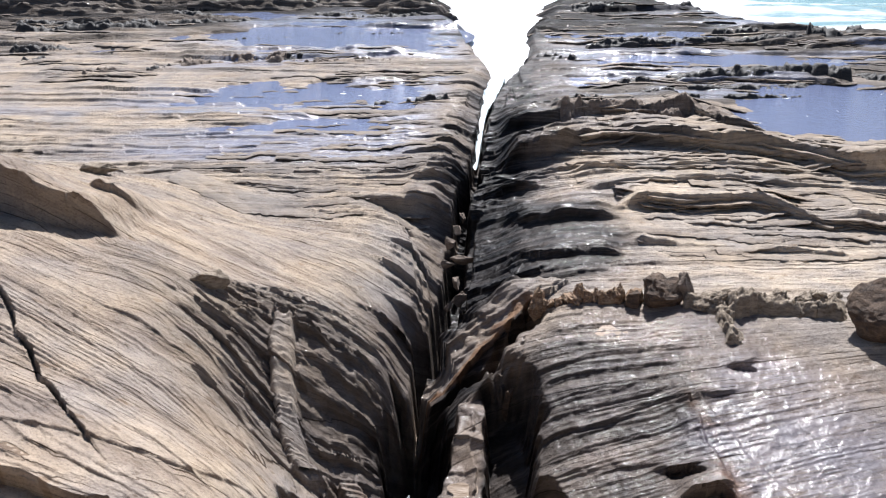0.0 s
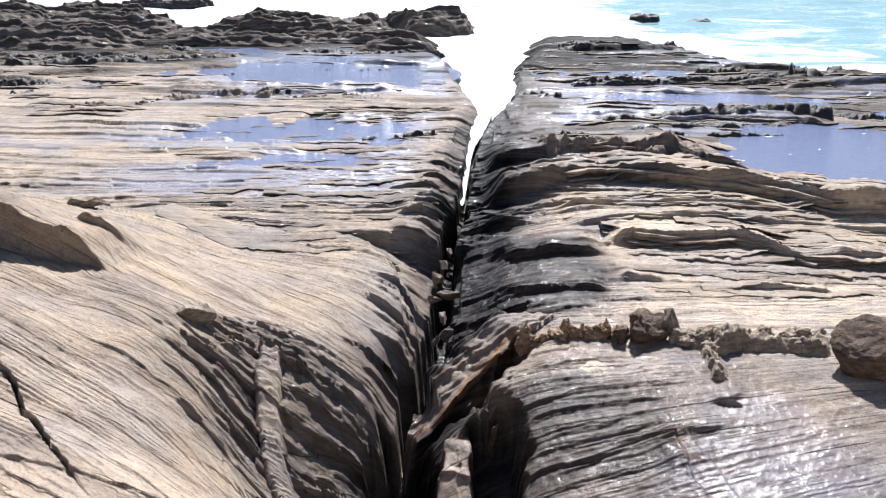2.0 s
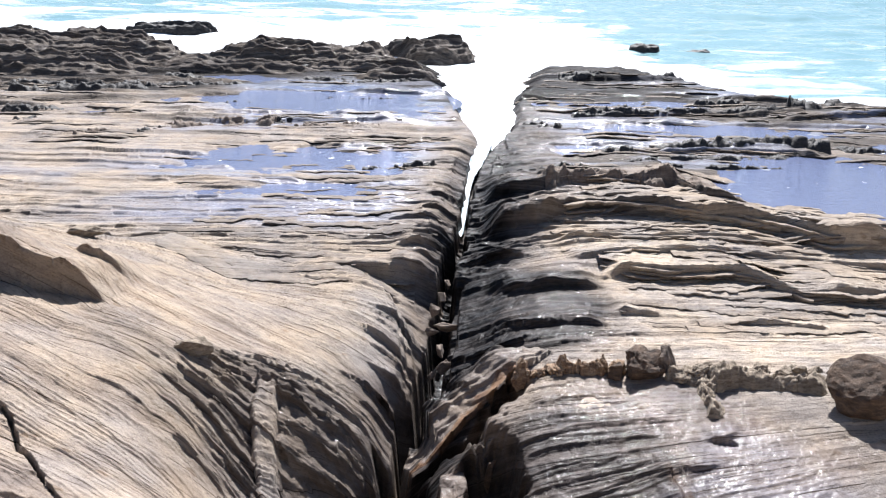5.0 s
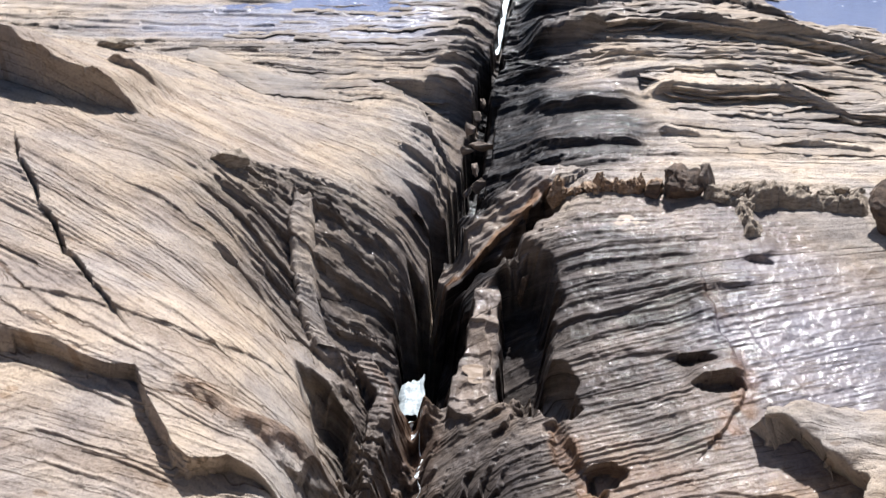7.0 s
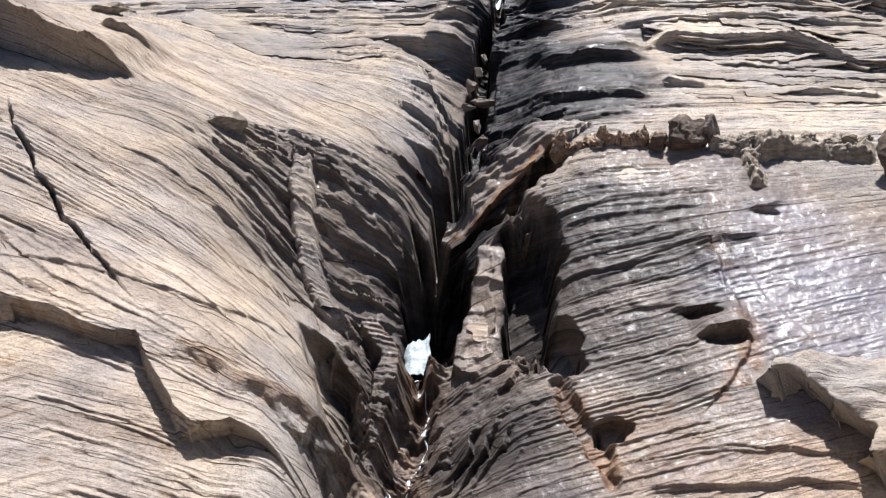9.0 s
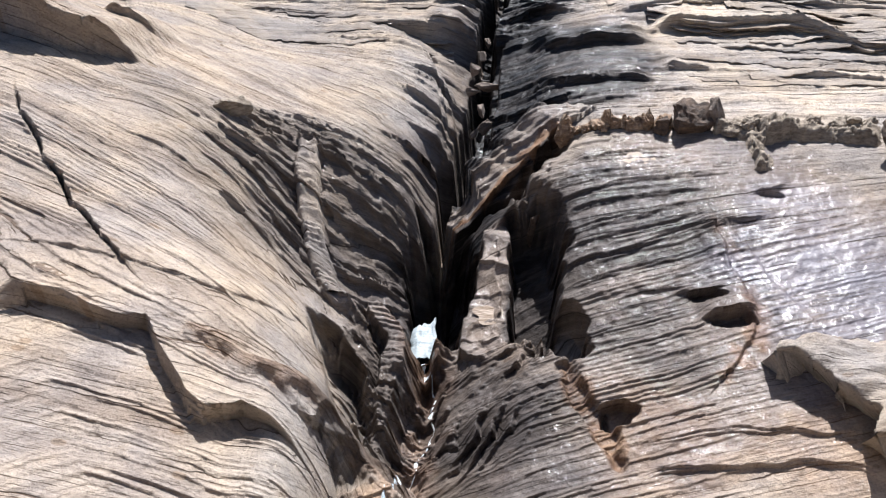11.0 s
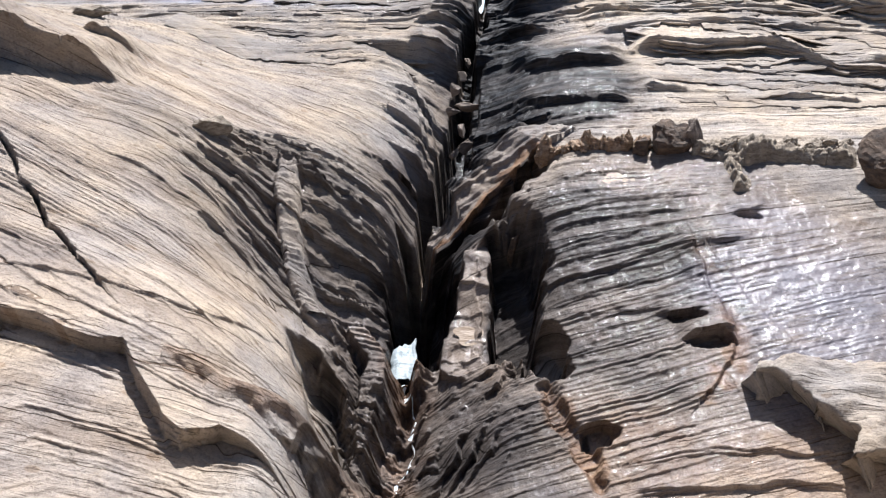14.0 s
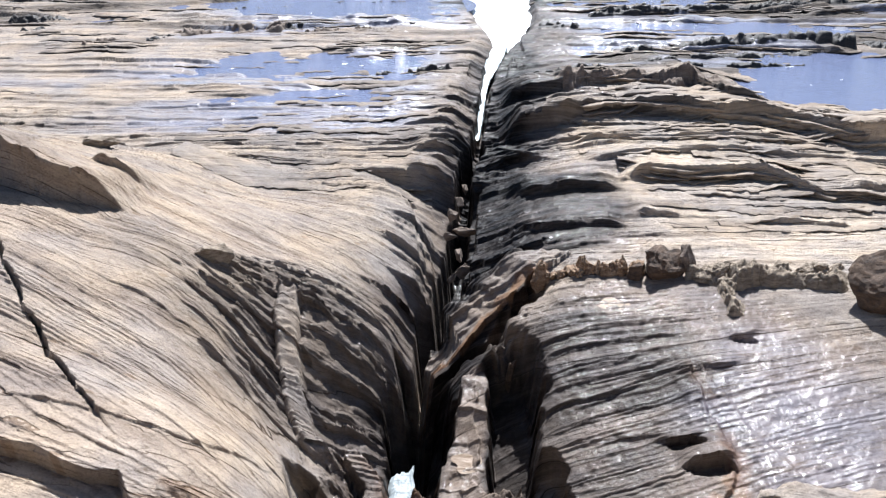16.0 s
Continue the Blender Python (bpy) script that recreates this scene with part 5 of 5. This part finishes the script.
# ---------------------------------------------------------------- ledges of thin beds
def bed_mesh(points, front, base, thick, depth, seed, curl=0.5):
    """One bed of a ledge: a long thin slab with a broken front edge."""
    px, py = [q[0] for q in points], [q[1] for q in points]
    n = max(12, int((px[-1] - px[0]) / 0.045))
    x = np.linspace(px[0], px[-1], n)
    end = np.minimum(smooth(0.0, 0.12, (x - px[0]) / (px[-1] - px[0])), smooth(0.0, 0.12, (px[-1] - x) / (px[-1] - px[0])))
    crack = 0.07 * np.floor(2.2 * fbm(x * 1.1, x * 0 + seed, seed, 3))
    y = np.interp(x, px, py) + front + 0.09 * fbm(x * 0.8, x * 0 + seed * 0.7, seed + 1, 3) + 0.035 * fbm(x * 6.0, x * 0, seed + 2, 3) + crack + curl * (1 - end)
    t = thick * (0.75 + 0.3 * fbm(x * 0.7, x * 0, seed + 3, 3)) * (0.25 + 0.75 * end)
    g = ground_height(x, np.interp(x, px, py) - 0.12)[0]
    g = np.convolve(np.pad(g, 12, "edge"), np.ones(25) / 25, "valid") + base
    rim = 0.012 + 0.01 * fbm(x * 9, x * 0, seed + 4, 2)
    rows = [(y + 0.12, g - 0.03), (y + 0.05, g), (y + 0.012, g + 0.45 * t), (y, g + 0.9 * t), (y + 0.010 + 0.5 * rim, g + t),
            (y + 0.45 * depth, g + 0.75 * t + 0.012 * fbm(x * 3, x * 0 + 5, seed + 5, 3)), (y + depth, g - 0.08)]
    X = np.stack([x] * len(rows))
    Y = np.stack([r[0] for r in rows])
    Z = np.stack([r[1] for r in rows])
    return X, Y, Z


def rock_ledge(points, high, depth, layers, label, seed):
    cx, cy = points[len(points) // 2]
    ledge = new("rock_ledge")
    ledge.location = (cx, cy, 0)
    tagged(ledge, label, "rock ledge", "ledges of layered shale")
    at = 0.0
    for k in range(layers):
        t = high / layers * (0.8 + 0.4 * ((k * 7 + seed) % 3) / 2)
        X, Y, Z = bed_mesh(points, 0.012 * k + 0.03 * ((k * 5 + seed) % 3) - 0.02, at - 0.03, t, depth * (1 - 0.12 * k), seed * 13 + k * 31)
        s_ = X - hermite(SLOT_Y, SLOT_X, Y.ravel()).reshape(X.shape)
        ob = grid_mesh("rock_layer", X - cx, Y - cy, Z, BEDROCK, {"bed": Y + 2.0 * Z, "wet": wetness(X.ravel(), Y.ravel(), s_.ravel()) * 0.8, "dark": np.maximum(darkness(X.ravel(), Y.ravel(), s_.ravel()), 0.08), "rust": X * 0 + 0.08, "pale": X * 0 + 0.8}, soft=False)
        tagged(ob, "thin broken bed of pale shale")
        ob.parent = ledge
        at += t * 0.85
    return ledge


for k, (points, high, back) in enumerate(LEDGES):
    points = [q for q in points if q[0] > 2.6]
    if high >= 0.139 and len(points) > 2 and points[0][1] > 14:
        rock_ledge(points, high * 0.8, min(0.7, back * 0.5), 2 if high < 0.2 else 4 if high > 0.4 else 3,
                   "dark mussel-crusted ledge of thin shale beds" if points[0][1] > 28 else "pale tan ledge of thin shale beds with shadowed face", 700 + k)

# ---------------------------------------------------------------- moving water, as it stands
ys = np.linspace(30.6, 49, 110)
xs = np.linspace(-1, 1, 60)
FU, FY = np.meshgrid(xs, ys)
half_w = hermite([30.6, 32, 35, 38, 44, 49], [0.25, 0.9, 1.25, 1.5, 2.9, 6.0], FY.ravel()).reshape(FY.shape)
FX = hermite(SLOT_Y, SLOT_X, FY.ravel()).reshape(FY.shape) + FU * half_w * 1.15
FZ = -0.22 + 0.10 * fbm(FX * 0.8, FY * 0.6, 601, 4) - 0.2 * np.abs(FU) ** 3 - 0.25 * smooth(44, 49, FY)
tagged(grid_mesh("surf_foam", FX, FY, FZ, FOAM), "thick white surf foam filling the rock channel", "foam", kind="stuff")

ys = np.linspace(22.6, 31.2, 90)
xs = np.linspace(-1, 1, 9)
FU, FY = np.meshgrid(xs, ys)
wide = hermite([22.6, 25, 27.5, 29, 31.2], [0.06, 0.08, 0.12, 0.25, 0.22], FY.ravel()).reshape(FY.shape)
FX = hermite(SLOT_Y, SLOT_X, FY.ravel()).reshape(FY.shape) - 0.05 + FU * wide
FZ = hermite([22.6, 25, 28, 29.5, 31.2], [-0.75, -0.55, -0.4, -0.2, -0.18], FY.ravel()).reshape(FY.shape) + 0.04 * fbm(FX * 9, FY * 1.5, 611, 3) + 0.06 * FU ** 2
tagged(grid_mesh("stream", FX, FY, FZ, STREAM), "thin white stream pouring into the rock slot", "stream")

FU, FV = np.meshgrid(np.linspace(-1, 1, 20), np.linspace(0, 1, 24))
FX = -0.68 + 0.21 * FU * (1 - 0.15 * FV) + 0.015 * fbm(FU * 2, FV * 5, 621, 3)
FY = 9.78 + 0.66 * FV + 0.10 * FU * FV + 0.03 * fbm(FU * 4, FV * 2, 623, 3)
FZ = -1.84 + 0.10 * FV + 0.02 * fbm(FU * 3, FV * 4, 625, 3) - 0.1 * FU ** 4 + 0.12 * smooth(0.6, 1.0, FU) * FV
tagged(grid_mesh("plunge_water", FX, FY, FZ, MILKY), "small milky spill of water at the foot of the slot", "water")

FU, FV = np.meshgrid(np.linspace(-1, 1, 7), np.linspace(0, 1, 160))
k = np.linspace(0, 1, len(RUNNEL))
FY = hermite(k, [q[1] for q in RUNNEL], FV.ravel()).reshape(FV.shape)
FX = hermite(k, [q[0] for q in RUNNEL], FV.ravel()).reshape(FV.shape) + 0.04 * fbm(FV * 14, FV * 0, 631, 3)
FX = FX + FU * 0.03 * np.clip(0.7 + 1.1 * fbm(FV * 22, FV * 0 + 4, 633, 3), 0.15, 1.6)
FZ = ground_height(FX.ravel(), FY.ravel())[0].reshape(FX.shape)
FZ = np.apply_along_axis(lambda q: np.convolve(np.pad(q, 2, "edge"), np.ones(5) / 5, "valid"), 0, FZ) + 0.006 - 0.015 * FU ** 2
tagged(grid_mesh("trickle", FX, FY, FZ, STREAM), "thin white trickle running down the rock runnel", "stream")

# ---------------------------------------------------------------- small stains and puddles
ALGAE = stone_material("green_algae", (0.05, 0.07, 0.02), (0.12, 0.15, 0.05), (0.22, 0.24, 0.10), 0.7, 3.0)
rock_patch("algae_patch", -6.9, 23.3, 0.8, 0.55, 0.06, ALGAE, "thin green algae patch on flat rock", "algae", 901, steps=0.03)
PUDDLE = water_material("puddle_water", (0.23, 0.17, 0.12), 0.4, 6.0)
PUDDLE.node_tree.nodes["Principled BSDF"].inputs["Specular IOR Level"].default_value = 0.15


def puddle(cx, cy, rx, ry, label):
    n = 36
    v = []
    for k in range(n):
        a = k * math.tau / n
        r = 1 + 0.18 * math.sin(3 * a + cx) + 0.1 * math.sin(5 * a)
        v.append((cx + rx * r * math.cos(a), cy + ry * r * math.sin(a), 0.0))
    def lie(x, y):
        return float(np.mean([under(x + dx, y + dy) for dx in (-0.1, 0, 0.1) for dy in (-0.1, 0, 0.1)]))
    z0, gx_, gy_ = lie(cx, cy), (lie(cx + rx, cy) - lie(cx - rx, cy)) / (2 * rx), (lie(cx, cy + ry) - lie(cx, cy - ry)) / (2 * ry)
    return tagged(mesh_object("puddle", [(a, b, z0 + gx_ * (a - cx) + gy_ * (b - cy) + 0.004) for a, b, _ in v], [tuple(range(n))], PUDDLE), label, "puddle")


puddle(2.62, 12.2, 0.26, 0.16, "shallow pinkish-brown puddle on the wet slab")
puddle(0.28, 9.95, 0.2, 0.17, "shallow orange-brown puddle on the wet rock pillar")

# ---------------------------------------------------------------- thin beds that crop out of the outer platform
rng = random.Random(93)
for k in range(370):
    if k < 70:
        x, y, long = rng.uniform(-5.0, -0.6), rng.uniform(18.6, 31), rng.uniform(0.8, 2.6)
        x = min(x, float(np.interp(y, SLOT_Y, SLOT_X)) - 0.5 - long)
    elif k < 140:
        y = rng.uniform(20.5, 46)
        x, long = rng.uniform(-0.6 * y, -2), rng.uniform(1.0, 4.5)
        x = min(x, float(np.interp(y, SLOT_Y, SLOT_X)) - 1.0 - long)
    elif k >= 290:
        y = rng.uniform(15.2, 24.3)
        x, long = float(np.interp(y, SLOT_Y, SLOT_X)) + rng.uniform(3.0, 8.5), rng.uniform(1.2, 4.5)
    else:
        y = rng.uniform(25.5, 47)
        x, long = float(np.interp(y, SLOT_Y, SLOT_X)) + rng.uniform(1.2, 0.5 * y), rng.uniform(0.8, 4.0)
    lean = rng.uniform(-0.06, 0.02)
    thick = rng.uniform(0.025, 0.065) * (1 + (y - 18) / 25) * (1.5 if k >= 290 else 1)
    X, Y, Z = bed_mesh([(x, y), (x + long / 2, y + lean * long / 2 + rng.uniform(-0.05, 0.05)), (x + long, y + lean * long)], 0.0, -0.02, thick, rng.uniform(0.35, 0.8), 2000 + k * 7, 0.06)
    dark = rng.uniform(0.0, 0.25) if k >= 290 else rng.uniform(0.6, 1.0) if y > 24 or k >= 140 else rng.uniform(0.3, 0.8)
    # front rows painted darker than the tops, adding shade below each lip
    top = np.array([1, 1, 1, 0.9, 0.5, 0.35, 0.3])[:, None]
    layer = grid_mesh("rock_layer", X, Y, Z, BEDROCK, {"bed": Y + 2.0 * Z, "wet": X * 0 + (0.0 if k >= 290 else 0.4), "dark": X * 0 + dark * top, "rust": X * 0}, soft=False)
    layer.parent = ground
shelf = [(-5.9, 18.4), (-4.2, 17.6), (-2.5, 17.9), (-1.1, 18.4), (-0.3, 18.5)]
for k in range(3):
    X, Y, Z = bed_mesh([(a, b - 0.25 * k) for a, b in shelf], 0.0, -0.02 - 0.01 * k, 0.07, 0.9, 3100 + k * 17, 0.1)
    # shelf fronts get the shadow line as a dark tone
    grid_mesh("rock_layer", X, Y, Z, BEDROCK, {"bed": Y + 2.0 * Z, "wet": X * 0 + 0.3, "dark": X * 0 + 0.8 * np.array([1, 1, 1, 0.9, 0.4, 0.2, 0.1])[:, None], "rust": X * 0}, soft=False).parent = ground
